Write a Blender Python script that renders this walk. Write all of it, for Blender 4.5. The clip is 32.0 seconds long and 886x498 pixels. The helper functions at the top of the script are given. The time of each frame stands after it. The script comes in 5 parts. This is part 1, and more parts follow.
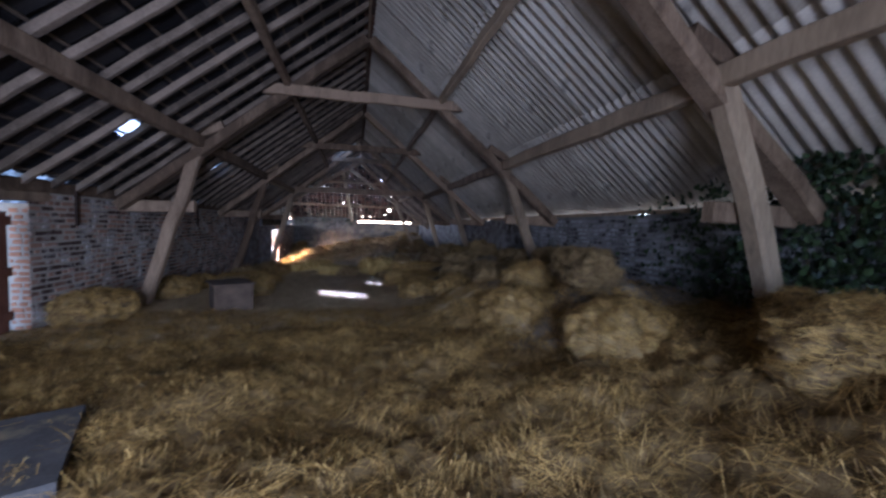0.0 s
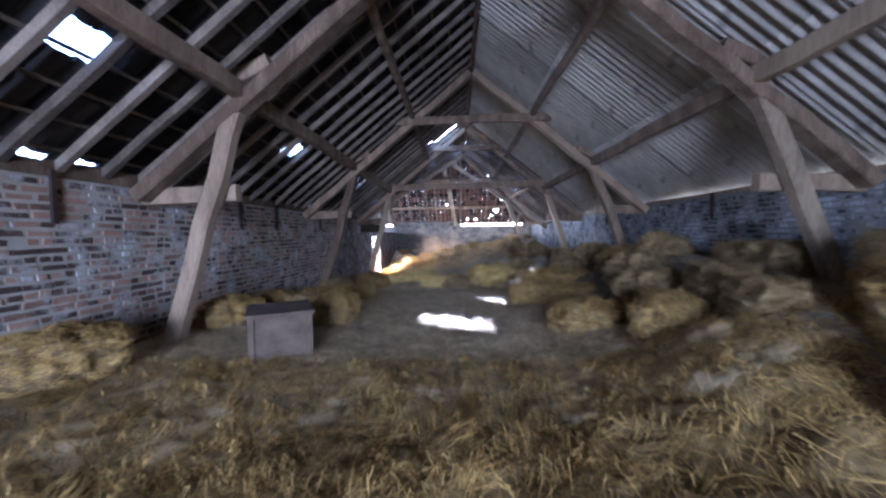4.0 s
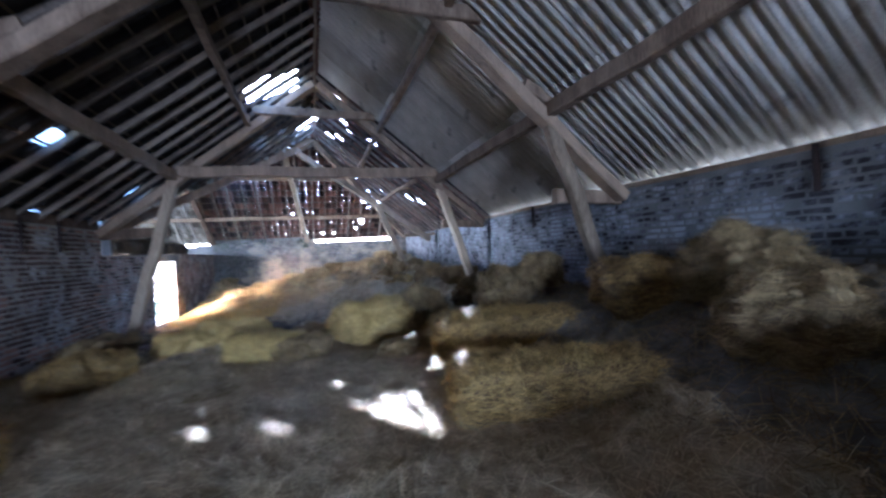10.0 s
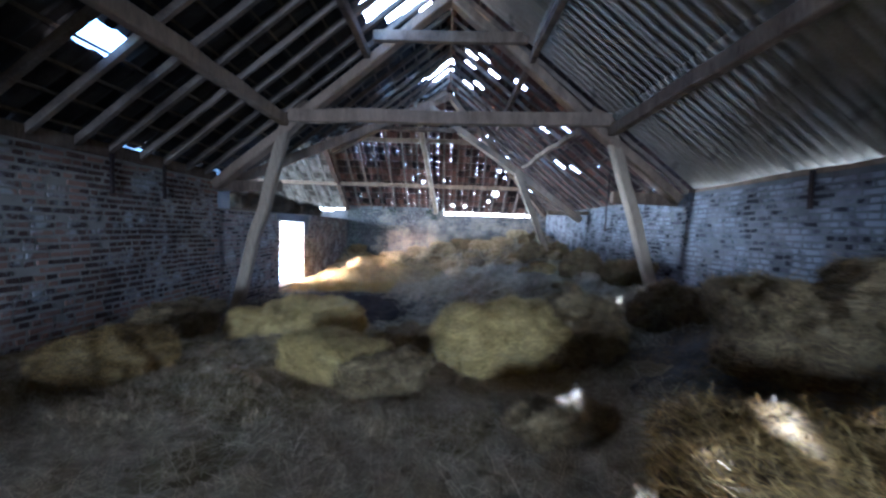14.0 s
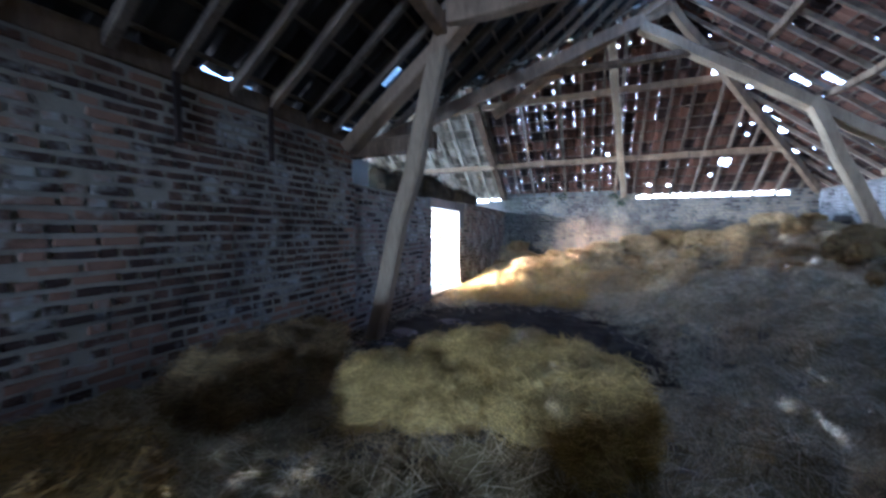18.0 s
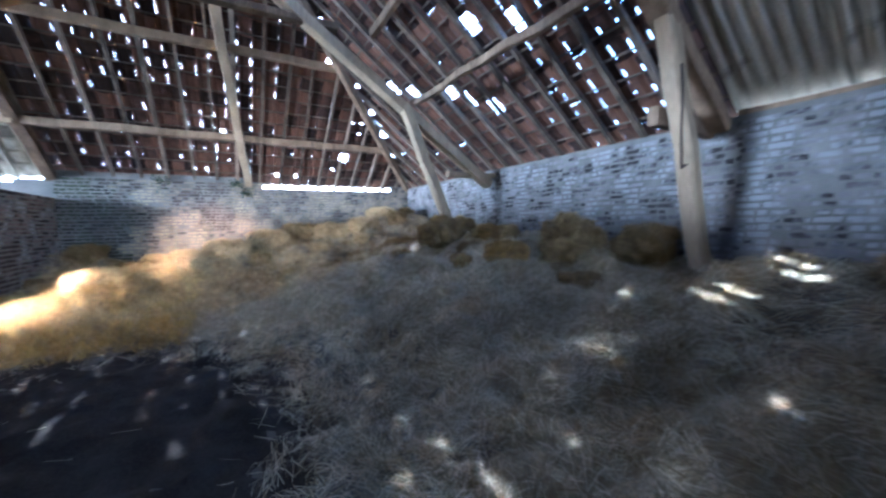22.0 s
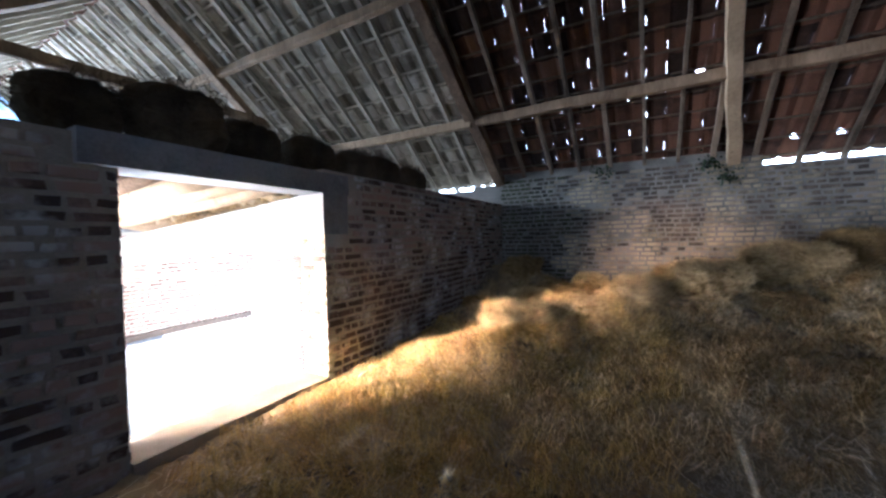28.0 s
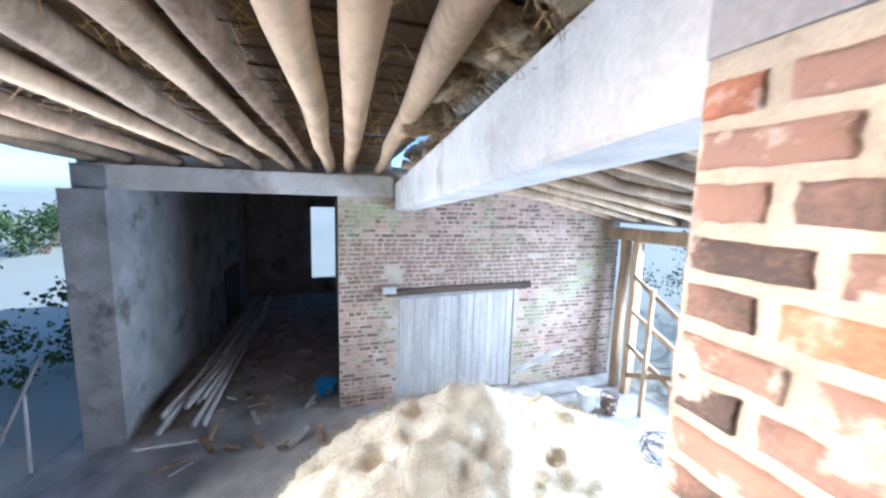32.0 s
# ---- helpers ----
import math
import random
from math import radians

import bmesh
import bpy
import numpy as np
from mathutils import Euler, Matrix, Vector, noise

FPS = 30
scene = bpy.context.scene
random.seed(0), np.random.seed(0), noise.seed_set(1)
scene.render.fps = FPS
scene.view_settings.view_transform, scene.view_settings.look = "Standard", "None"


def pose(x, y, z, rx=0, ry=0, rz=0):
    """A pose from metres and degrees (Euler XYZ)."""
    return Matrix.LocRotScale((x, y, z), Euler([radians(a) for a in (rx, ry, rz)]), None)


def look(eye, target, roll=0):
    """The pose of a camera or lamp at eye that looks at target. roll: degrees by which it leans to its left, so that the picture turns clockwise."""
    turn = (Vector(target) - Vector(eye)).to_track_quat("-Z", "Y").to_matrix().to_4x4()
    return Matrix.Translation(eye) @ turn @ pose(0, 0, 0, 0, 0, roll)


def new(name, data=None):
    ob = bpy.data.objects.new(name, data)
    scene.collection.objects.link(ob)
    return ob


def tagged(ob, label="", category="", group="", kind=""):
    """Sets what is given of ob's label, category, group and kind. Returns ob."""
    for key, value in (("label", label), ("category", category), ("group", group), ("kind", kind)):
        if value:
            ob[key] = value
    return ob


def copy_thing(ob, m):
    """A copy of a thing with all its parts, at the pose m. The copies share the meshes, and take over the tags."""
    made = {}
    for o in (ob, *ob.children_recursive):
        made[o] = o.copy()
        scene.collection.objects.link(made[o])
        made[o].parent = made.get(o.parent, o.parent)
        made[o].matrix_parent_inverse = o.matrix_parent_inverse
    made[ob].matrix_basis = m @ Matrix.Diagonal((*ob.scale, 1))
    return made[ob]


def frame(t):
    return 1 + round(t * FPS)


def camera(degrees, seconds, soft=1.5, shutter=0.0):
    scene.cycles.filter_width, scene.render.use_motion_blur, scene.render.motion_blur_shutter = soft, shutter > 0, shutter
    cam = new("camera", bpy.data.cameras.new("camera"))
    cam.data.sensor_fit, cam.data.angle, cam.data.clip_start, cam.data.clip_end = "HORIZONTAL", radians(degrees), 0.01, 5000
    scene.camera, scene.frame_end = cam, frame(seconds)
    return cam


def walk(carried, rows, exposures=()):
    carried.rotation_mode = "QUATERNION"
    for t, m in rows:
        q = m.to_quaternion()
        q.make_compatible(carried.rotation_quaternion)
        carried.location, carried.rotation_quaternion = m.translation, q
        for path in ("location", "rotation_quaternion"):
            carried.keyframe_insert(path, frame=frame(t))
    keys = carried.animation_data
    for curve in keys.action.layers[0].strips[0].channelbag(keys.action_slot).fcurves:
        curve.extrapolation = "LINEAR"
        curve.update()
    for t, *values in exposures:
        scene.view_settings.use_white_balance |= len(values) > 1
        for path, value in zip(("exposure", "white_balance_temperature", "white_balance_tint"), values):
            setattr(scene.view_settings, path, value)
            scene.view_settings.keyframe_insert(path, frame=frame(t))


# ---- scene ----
# ---------------------------------------------------------------- camera
cam = camera(101.0, 32.0, soft=2.5, shutter=0.40)
PATH = [
    (0, (-0.172, -0.527, 2.168), (0.292, 1.415, 2.052), 1.9),
    (0.5, (-0.271, -0.451, 2.113), (0.015, 1.518, 1.913), 1.4),
    (1, (-0.345, -0.174, 2.066), (-0.185, 1.807, 1.844), 2.3),
    (1.5, (-0.460, 0.211, 2.046), (-0.386, 2.207, 1.936), 2.8),
    (2, (-0.569, 0.588, 2.027), (-0.545, 2.578, 1.832), -1.8),
    (2.5, (-0.589, 1.135, 1.995), (-0.730, 3.129, 1.931), 0.2),
    (3, (-0.588, 1.623, 1.947), (-0.713, 3.618, 1.878), 0.2),
    (3.5, (-0.484, 2.125, 1.898), (-0.514, 4.122, 1.803), -1.0),
    (5.5, (-0.237, 4.156, 1.800), (-0.570, 6.128, 1.788), -0.1),
    (6, (-0.092, 4.538, 1.767), (-0.114, 6.537, 1.733), 1.1),
    (6.5, (-0.000, 4.901, 1.760), (0.189, 6.892, 1.737), 3.1),
    (7, (0.048, 5.301, 1.762), (0.067, 7.300, 1.707), -0.2),
    (7.5, (0.088, 5.641, 1.768), (-0.017, 7.639, 1.783), -0.0),
    (8, (0.034, 6.009, 1.772), (0.161, 8.005, 1.815), -0.9),
    (8.5, (-0.048, 6.426, 1.789), (0.063, 8.423, 1.803), 0.6),
    (9, (-0.117, 6.872, 1.776), (-0.277, 8.865, 1.779), -4.0),
    (9.5, (-0.150, 7.125, 1.756), (-0.069, 9.124, 1.747), -0.3),
    (10, (-0.249, 7.398, 1.736), (0.424, 9.282, 1.735), -3.1),
    (10.5, (-0.233, 7.670, 1.734), (0.636, 9.469, 1.645), 2.0),
    (11, (-0.200, 8.022, 1.731), (0.444, 9.916, 1.714), -4.5),
    (11.5, (-0.179, 8.238, 1.735), (0.298, 10.180, 1.684), -0.6),
    (12, (-0.112, 8.545, 1.741), (0.435, 10.469, 1.742), 1.4),
    (12.5, (-0.057, 8.843, 1.748), (0.544, 10.749, 1.669), -1.1),
    (13, (0.028, 9.213, 1.724), (0.311, 11.193, 1.739), -3.4),
    (13.5, (0.091, 9.471, 1.690), (0.208, 11.465, 1.582), 0.2),
    (15.5, (-0.261, 10.939, 1.756), (-0.560, 12.915, 1.676), 1.0),
    (16, (-0.427, 11.241, 1.719), (-0.608, 13.229, 1.606), 0.0),
    (16.5, (-0.639, 11.469, 1.669), (-0.986, 13.436, 1.567), 0.7),
    (17, (-0.842, 11.776, 1.554), (-1.387, 13.692, 1.378), 0.6),
    (17.5, (-1.072, 12.212, 1.422), (-2.009, 13.978, 1.488), 3.5),
    (18, (-1.308, 12.555, 1.367), (-2.067, 14.403, 1.263), 0.1),
    (18.5, (-1.469, 12.860, 1.341), (-1.945, 14.792, 1.142), 0.3),
    (19, (-1.740, 13.265, 1.302), (-2.167, 15.214, 1.161), -2.7),
    (19.5, (-1.902, 13.582, 1.320), (-2.422, 15.500, 1.097), 1.4),
    (20, (-1.954, 13.813, 1.327), (-1.796, 15.803, 1.203), -11.1),
    (20.5, (-1.596, 13.690, 1.312), (-0.688, 15.461, 1.117), -3.6),
    (21, (-1.244, 13.630, 1.331), (0.105, 15.102, 1.208), 6.3),
    (21.5, (-1.049, 13.891, 1.333), (0.272, 15.391, 1.274), 1.8),
    (22, (-0.908, 14.189, 1.311), (0.089, 15.917, 1.170), -1.1),
    (22.5, (-0.711, 14.501, 1.272), (0.091, 16.326, 1.113), -3.1),
    (23, (-0.632, 14.793, 1.275), (0.034, 16.673, 1.127), 0.5),
    (23.5, (-0.630, 15.237, 1.300), (-0.282, 17.207, 1.326), -4.2),
    (24, (-0.653, 15.554, 1.270), (-0.915, 17.536, 1.240), -4.3),
    (24.5, (-0.529, 15.804, 1.237), (-1.167, 17.698, 1.180), -1.4),
    (25, (-0.552, 16.085, 1.248), (-1.173, 17.984, 1.152), 0.2),
    (25.5, (-0.681, 16.404, 1.270), (-1.310, 18.299, 1.168), -3.5),
    (27.5, (-1.492, 17.784, 1.368), (-2.247, 19.634, 1.266), -0.2),
    (28, (-1.591, 18.197, 1.359), (-2.571, 19.939, 1.300), -1.2),
    (28.5, (-1.716, 18.523, 1.322), (-2.503, 20.356, 1.182), 2.8),
    (29, (-1.928, 18.836, 1.305), (-2.780, 20.637, 1.131), 3.1),
    (29.5, (-2.193, 19.229, 1.308), (-3.443, 20.782, 1.153), 3.2),
    (30, (-2.520, 19.480, 1.280), (-3.813, 20.997, 1.114), 2.8),
    (30.5, (-2.916, 19.670, 1.282), (-4.367, 21.020, 1.014), -0.2),
    (31, (-3.325, 19.870, 1.282), (-5.112, 20.726, 1.006), -1.0),
    (31.5, (-3.706, 19.961, 1.257), (-5.607, 20.538, 1.030), 0.9),
    (32, (-4.036, 20.007, 1.181), (-5.931, 20.590, 0.915), 1.6),
]
walk(cam, [(t, look(eye, target, roll)) for t, eye, target, roll in PATH],
     exposures=[(0.0, 2.6, 4700, 25), (2.0, 3.6, 4550, 24), (3.0, 3.85, 4450, 23), (7.0, 4.5, 4400, 20), (9.0, 4.45, 4300, 18), (11.0, 4.1, 4200, 16), (13.0, 4.1, 4100, 14), (16.0, 3.85, 4150, 10), (19.0, 4.05, 4150, 11), (23.0, 4.35, 4200, 10), (25.0, 3.95, 4300, 11), (28.0, 2.7, 4600, 12), (30.0, 2.1, 4450, 10), (31.0, 2.1, 4350, 10), (32.0, 0.95, 4350, 8)])

# ---------------------------------------------------------------- light
SUN_WAY = Vector((0.05, -1.0, -0.593))
world = bpy.data.worlds.new("sky")
scene.world = world
world.use_nodes = True
wn = world.node_tree.nodes
sky = wn.new("ShaderNodeTexSky")
sky.sky_type = "NISHITA"
sky.sun_disc = False
sky.sun_elevation = radians(30.5)
sky.sun_rotation = 0.0
world.node_tree.links.new(sky.outputs[0], wn["Background"].inputs[0])
wn["Background"].inputs[1].default_value = 0.15
sun = new("sun", bpy.data.lights.new("sun", "SUN"))
sun.data.energy, sun.data.angle, sun.data.color = 5.0, radians(0.5), (1.0, 0.95, 0.86)
sun.matrix_world = look((0, 40, 20), Vector((0, 40, 20)) + SUN_WAY)


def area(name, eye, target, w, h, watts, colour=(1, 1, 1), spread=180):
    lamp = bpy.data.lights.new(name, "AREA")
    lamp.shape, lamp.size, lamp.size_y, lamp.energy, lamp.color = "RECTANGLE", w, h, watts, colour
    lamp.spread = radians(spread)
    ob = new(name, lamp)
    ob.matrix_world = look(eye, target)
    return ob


# daylight at the barn's great doorway and the loading opening, plus two added fill lamps
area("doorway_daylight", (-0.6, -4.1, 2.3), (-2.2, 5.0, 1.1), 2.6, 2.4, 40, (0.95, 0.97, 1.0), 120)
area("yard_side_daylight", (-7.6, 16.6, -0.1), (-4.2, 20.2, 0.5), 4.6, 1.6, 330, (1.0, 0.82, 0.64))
# added narrow lamp, imitates warm bounce from the yard on the straw
area("sunlit_yard_glow", (-6.1, 16.8, 1.4), (-3.0, 22.5, 0.1), 1.6, 0.6, 32, (1.0, 0.58, 0.30), 32)
area("open_side_daylight", (-7.2, 25.7, -0.7), (-7.2, 21.0, -1.4), 4.4, 2.0, 440, (1.0, 0.97, 0.92))
# fill lamp added at the loft's unseen end to brighten the wing tiles
area("loft_daylight", (-17.6, 21.0, 3.4), (-6.0, 21.6, 4.2), 4.5, 1.8, 380, (1.0, 0.98, 0.92))

# ---------------------------------------------------------------- materials


def material(name, low, high, rough=0.9, scale=6.0, fine=60.0, bump=0.3, metal=0.0, island=0.0, object_random=0.0,
             stain=None, stain_at=0.6, stain_scale=2.5, stretch=(1, 1, 1)):
    """Two scales of noise between two colours, stains with a shape of their own, relief."""
    m = bpy.data.materials.new(name)
    m.use_nodes = True
    nt = m.node_tree
    n, link = nt.nodes, nt.links.new
    bsdf = n["Principled BSDF"]
    co = n.new("ShaderNodeTexCoord")
    mp = n.new("ShaderNodeMapping")
    mp.inputs["Scale"].default_value = stretch
    link(co.outputs["Object"], mp.inputs[0])
    big, small = n.new("ShaderNodeTexNoise"), n.new("ShaderNodeTexNoise")
    for tex, s, d in ((big, scale, 4), (small, fine, 3)):
        tex.inputs["Scale"].default_value, tex.inputs["Detail"].default_value = s, d
        link(mp.outputs[0], tex.inputs["Vector"])
    mix = n.new("ShaderNodeMath")
    mix.operation = "MULTIPLY_ADD"
    link(big.outputs[0], mix.inputs[0])
    mix.inputs[1].default_value = 0.65
    half = n.new("ShaderNodeMath")
    half.operation = "MULTIPLY"
    link(small.outputs[0], half.inputs[0])
    half.inputs[1].default_value = 0.35
    link(half.outputs[0], mix.inputs[2])
    value = mix.outputs[0]
    for amount, kind in ((island, "ShaderNodeNewGeometry"), (object_random, "ShaderNodeObjectInfo")):
        if amount:
            src = n.new(kind)
            out = src.outputs["Random Per Island" if island and kind.endswith("Geometry") else "Random"]
            add = n.new("ShaderNodeMath")
            add.operation = "MULTIPLY_ADD"
            link(out, add.inputs[0])
            add.inputs[1].default_value = amount
            link(value, add.inputs[2])
            sub = n.new("ShaderNodeMath")
            sub.operation = "SUBTRACT"
            link(add.outputs[0], sub.inputs[0])
            sub.inputs[1].default_value = amount / 2
            value = sub.outputs[0]
    ramp = n.new("ShaderNodeValToRGB")
    ramp.color_ramp.elements[0].position, ramp.color_ramp.elements[1].position = 0.3, 0.72
    ramp.color_ramp.elements[0].color, ramp.color_ramp.elements[1].color = (*low, 1), (*high, 1)
    link(value, ramp.inputs[0])
    colour = ramp.outputs[0]
    if stain:
        tex = n.new("ShaderNodeTexNoise")
        tex.inputs["Scale"].default_value, tex.inputs["Detail"].default_value = stain_scale, 6
        tex.inputs["Roughness"].default_value = 0.65
        link(mp.outputs[0], tex.inputs["Vector"])
        edge = n.new("ShaderNodeMapRange")
        edge.inputs["From Min"].default_value, edge.inputs["From Max"].default_value = stain_at - 0.06, stain_at + 0.06
        link(tex.outputs[0], edge.inputs[0])
        cm = n.new("ShaderNodeMixRGB")
        link(edge.outputs[0], cm.inputs[0])
        link(colour, cm.inputs[1])
        cm.inputs[2].default_value = (*stain, 1)
        colour = cm.outputs[0]
    link(colour, bsdf.inputs["Base Color"])
    bsdf.inputs["Roughness"].default_value, bsdf.inputs["Metallic"].default_value = rough, metal
    bsdf.inputs["Specular IOR Level"].default_value = 0.25
    if bump:
        b = n.new("ShaderNodeBump")
        b.inputs["Strength"].default_value, b.inputs["Distance"].default_value = bump, 0.012
        link(mix.outputs[0], b.inputs["Height"])
        link(b.outputs[0], bsdf.inputs["Normal"])
    return m


M_BRICK_L = material("brick_brown", (0.06, 0.036, 0.025), (0.29, 0.17, 0.11), island=0.9, stain=(0.40, 0.37, 0.325), stain_at=0.57, stain_scale=3.2)
M_BRICK_P = material("brick_faded", (0.07, 0.05, 0.04), (0.31, 0.22, 0.17), island=0.9, stain=(0.48, 0.445, 0.39), stain_at=0.56, stain_scale=2.6)
M_BRICK_R = material("brick_limewashed", (0.038, 0.032, 0.030), (0.20, 0.18, 0.175), island=1.0, stain=(0.31, 0.30, 0.295), stain_at=0.51, stain_scale=2.6)
M_BRICK_F = material("brick_pale", (0.06, 0.05, 0.04), (0.25, 0.205, 0.15), island=0.8, stain=(0.36, 0.30, 0.20), stain_at=0.53, stain_scale=1.4)
M_BRICK_J = material("brick_red", (0.055, 0.045, 0.038), (0.20, 0.13, 0.095), island=0.8, object_random=0.6, scale=14, fine=110, bump=1.0, stain=(0.44, 0.40, 0.34), stain_at=0.6, stain_scale=9)
M_BRICK_O = material("brick_orange", (0.13, 0.06, 0.036), (0.34, 0.16, 0.085), object_random=0.4, scale=14, fine=110, bump=1.0, stain=(0.40, 0.36, 0.30), stain_at=0.62, stain_scale=9)
M_MORTAR_J = material("cream_mortar", (0.20, 0.175, 0.13), (0.40, 0.355, 0.27), scale=8, fine=120, bump=1.0)
M_RENDER = material("grey_render", (0.14, 0.138, 0.135), (0.32, 0.31, 0.295), scale=2, fine=50, bump=0.5, stain=(0.10, 0.095, 0.088), stain_at=0.6, stain_scale=1.5)
M_DUST = material("dusty_earth", (0.12, 0.108, 0.092), (0.34, 0.31, 0.265), scale=2.5, fine=60, bump=0.8)
M_OAK_DARK = material("dark_oak", (0.03, 0.022, 0.016), (0.10, 0.072, 0.05), scale=3, fine=30, bump=0.6, stretch=(1, 0.25, 1))
M_MORTAR = material("lime_mortar", (0.09, 0.084, 0.074), (0.28, 0.262, 0.232), scale=3, fine=90, bump=0.6)
M_MORTAR_L = material("pale_lime_mortar", (0.20, 0.172, 0.13), (0.44, 0.385, 0.30), scale=3, fine=90, bump=0.6)
M_CONCRETE = material("concrete", (0.28, 0.28, 0.27), (0.48, 0.48, 0.46), scale=2, fine=80, bump=0.25, stain=(0.2, 0.19, 0.17), stain_at=0.66)
M_PLASTER = material("limewash_plaster", (0.31, 0.30, 0.275), (0.54, 0.525, 0.49), scale=3, fine=40, bump=0.5, stain=(0.32, 0.29, 0.24), stain_at=0.63)
M_OAK = material("old_oak", (0.09, 0.058, 0.033), (0.31, 0.215, 0.13), scale=5, fine=45, bump=0.9, stretch=(1, 1, 0.25), object_random=0.35, stain=(0.06, 0.045, 0.035), stain_at=0.68)
M_OAK_PALE = material("pale_timber", (0.16, 0.115, 0.07), (0.42, 0.31, 0.19), scale=3, fine=30, bump=0.6, stretch=(1, 1, 0.25), object_random=0.3, stain=(0.1, 0.07, 0.045), stain_at=0.7)
M_RAFTER = material("grey_rafter", (0.075, 0.056, 0.038), (0.25, 0.188, 0.13), scale=4, fine=40, bump=0.5, object_random=0.35)
M_TILE_DARK = material("sooty_tile", (0.018, 0.017, 0.018), (0.07, 0.062, 0.058), island=0.5, scale=4)
M_TILE_RED = material("red_pantile", (0.035, 0.021, 0.016), (0.17, 0.085, 0.052), island=0.7, object_random=0.5, scale=4)
M_LIMED = material("limed_timber", (0.26, 0.235, 0.18), (0.50, 0.46, 0.37), scale=3, fine=30, bump=0.5, object_random=0.3)
M_TILE_PALE = material("limed_tile", (0.15, 0.13, 0.098), (0.50, 0.455, 0.37), island=0.6, object_random=0.6, scale=6, stain=(0.10, 0.085, 0.06), stain_at=0.63, stain_scale=5)
M_SHEET = material("fibre_cement_sheet", (0.35, 0.30, 0.225), (0.60, 0.535, 0.42), scale=2.2, fine=45, bump=0.2, object_random=0.3, stain=(0.15, 0.13, 0.105), stain_at=0.62, stain_scale=1.2)
M_STRAW = material("straw", (0.10, 0.055, 0.012), (0.54, 0.335, 0.09), island=0.9, scale=2, fine=12, bump=0.0, rough=0.6)
M_STRAW_OLD = material("old_straw", (0.30, 0.235, 0.13), (0.84, 0.70, 0.44), island=0.9, scale=2, fine=12, bump=0.0, rough=0.7)
M_BED_GOLD = material("golden_litter", (0.065, 0.04, 0.014), (0.33, 0.215, 0.078), scale=7, fine=120, bump=1.0)
M_BED = material("straw_litter", (0.27, 0.195, 0.10), (0.62, 0.48, 0.27), scale=7, fine=120, bump=1.0, stretch=(1, 1, 1))
M_BALE_FRESH = material("fresh_bale", (0.26, 0.175, 0.055), (0.58, 0.415, 0.145), scale=5, fine=70, bump=1.0)
M_BED_YELLOW = material("yellow_litter", (0.13, 0.092, 0.034), (0.46, 0.35, 0.145), scale=7, fine=120, bump=1.0)
M_BED_TRODDEN = material("trodden_litter", (0.09, 0.075, 0.055), (0.30, 0.25, 0.18), scale=7, fine=120, bump=0.8)
# heap straw: base colour lightened to carry the glare of the sun on it
M_DUNG = material("sun_glare_straw", (0.46, 0.38, 0.24), (0.84, 0.74, 0.54), scale=4, fine=60, bump=1.0)
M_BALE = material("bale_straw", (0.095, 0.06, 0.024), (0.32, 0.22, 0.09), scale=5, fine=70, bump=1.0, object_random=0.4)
# loft bales: the darkness of being backlit is put into this base colour
M_BUNDLE = material("silhouette_straw", (0.03, 0.022, 0.013), (0.13, 0.097, 0.055), scale=5, fine=70, bump=1.0)
M_STRAW_BROWN = material("brown_straw", (0.11, 0.068, 0.026), (0.40, 0.27, 0.105), island=0.9, scale=2, fine=12, bump=0.0, rough=0.7)
M_STRAW_BRIGHT = material("bright_straw", (0.26, 0.165, 0.06), (0.82, 0.62, 0.31), island=0.9, scale=2, fine=12, bump=0.0, rough=0.55)
M_STRAW_MID = material("dry_straw", (0.27, 0.185, 0.085), (0.76, 0.59, 0.32), island=0.9, scale=2, fine=12, bump=0.0, rough=0.65)
M_STRAW_NEW = material("new_straw", (0.30, 0.195, 0.05), (0.76, 0.53, 0.165), island=0.9, scale=2, fine=12, bump=0.0, rough=0.6)
M_CEMENT = material("pinkish_cement", (0.13, 0.10, 0.09), (0.27, 0.21, 0.19), scale=3, fine=60, bump=0.4)
M_DIRT = material("trodden_earth", (0.034, 0.028, 0.022), (0.125, 0.102, 0.078), scale=3, fine=60, bump=0.35, rough=1.0)
M_DIRT.node_tree.nodes["Principled BSDF"].inputs["Specular IOR Level"].default_value = 0.02
M_DOOR = material("oxblood_boards", (0.058, 0.023, 0.011), (0.18, 0.074, 0.038), scale=4, fine=60, bump=0.4, stretch=(1, 1, 0.2))
M_DOOR_GREY = material("silvered_boards", (0.20, 0.185, 0.17), (0.44, 0.41, 0.37), scale=5, fine=60, bump=0.4, stretch=(1, 1, 0.15))
M_IRON = material("rusty_iron", (0.02, 0.016, 0.014), (0.08, 0.05, 0.035), rough=0.7, metal=0.4, bump=0.3)
M_BOX = material("weathered_plywood", (0.042, 0.028, 0.017), (0.135, 0.093, 0.06), scale=5, fine=50, bump=0.2)
M_IVY = material("ivy_leaf", (0.010, 0.018, 0.007), (0.04, 0.06, 0.02), rough=0.5, island=0.8, bump=0)
M_GROUND = material("yard_ground", (0.27, 0.24, 0.17), (0.37, 0.335, 0.25), scale=0.05, fine=20, bump=0.6)
M_GRASS = material("grass", (0.03, 0.05, 0.015), (0.10, 0.13, 0.04), scale=0.8, fine=30, bump=0.4, island=0.6)
M_BLUE = material("blue_plastic", (0.03, 0.16, 0.38), (0.06, 0.28, 0.55), rough=0.4, bump=0.05)

# ---------------------------------------------------------------- mesh helpers


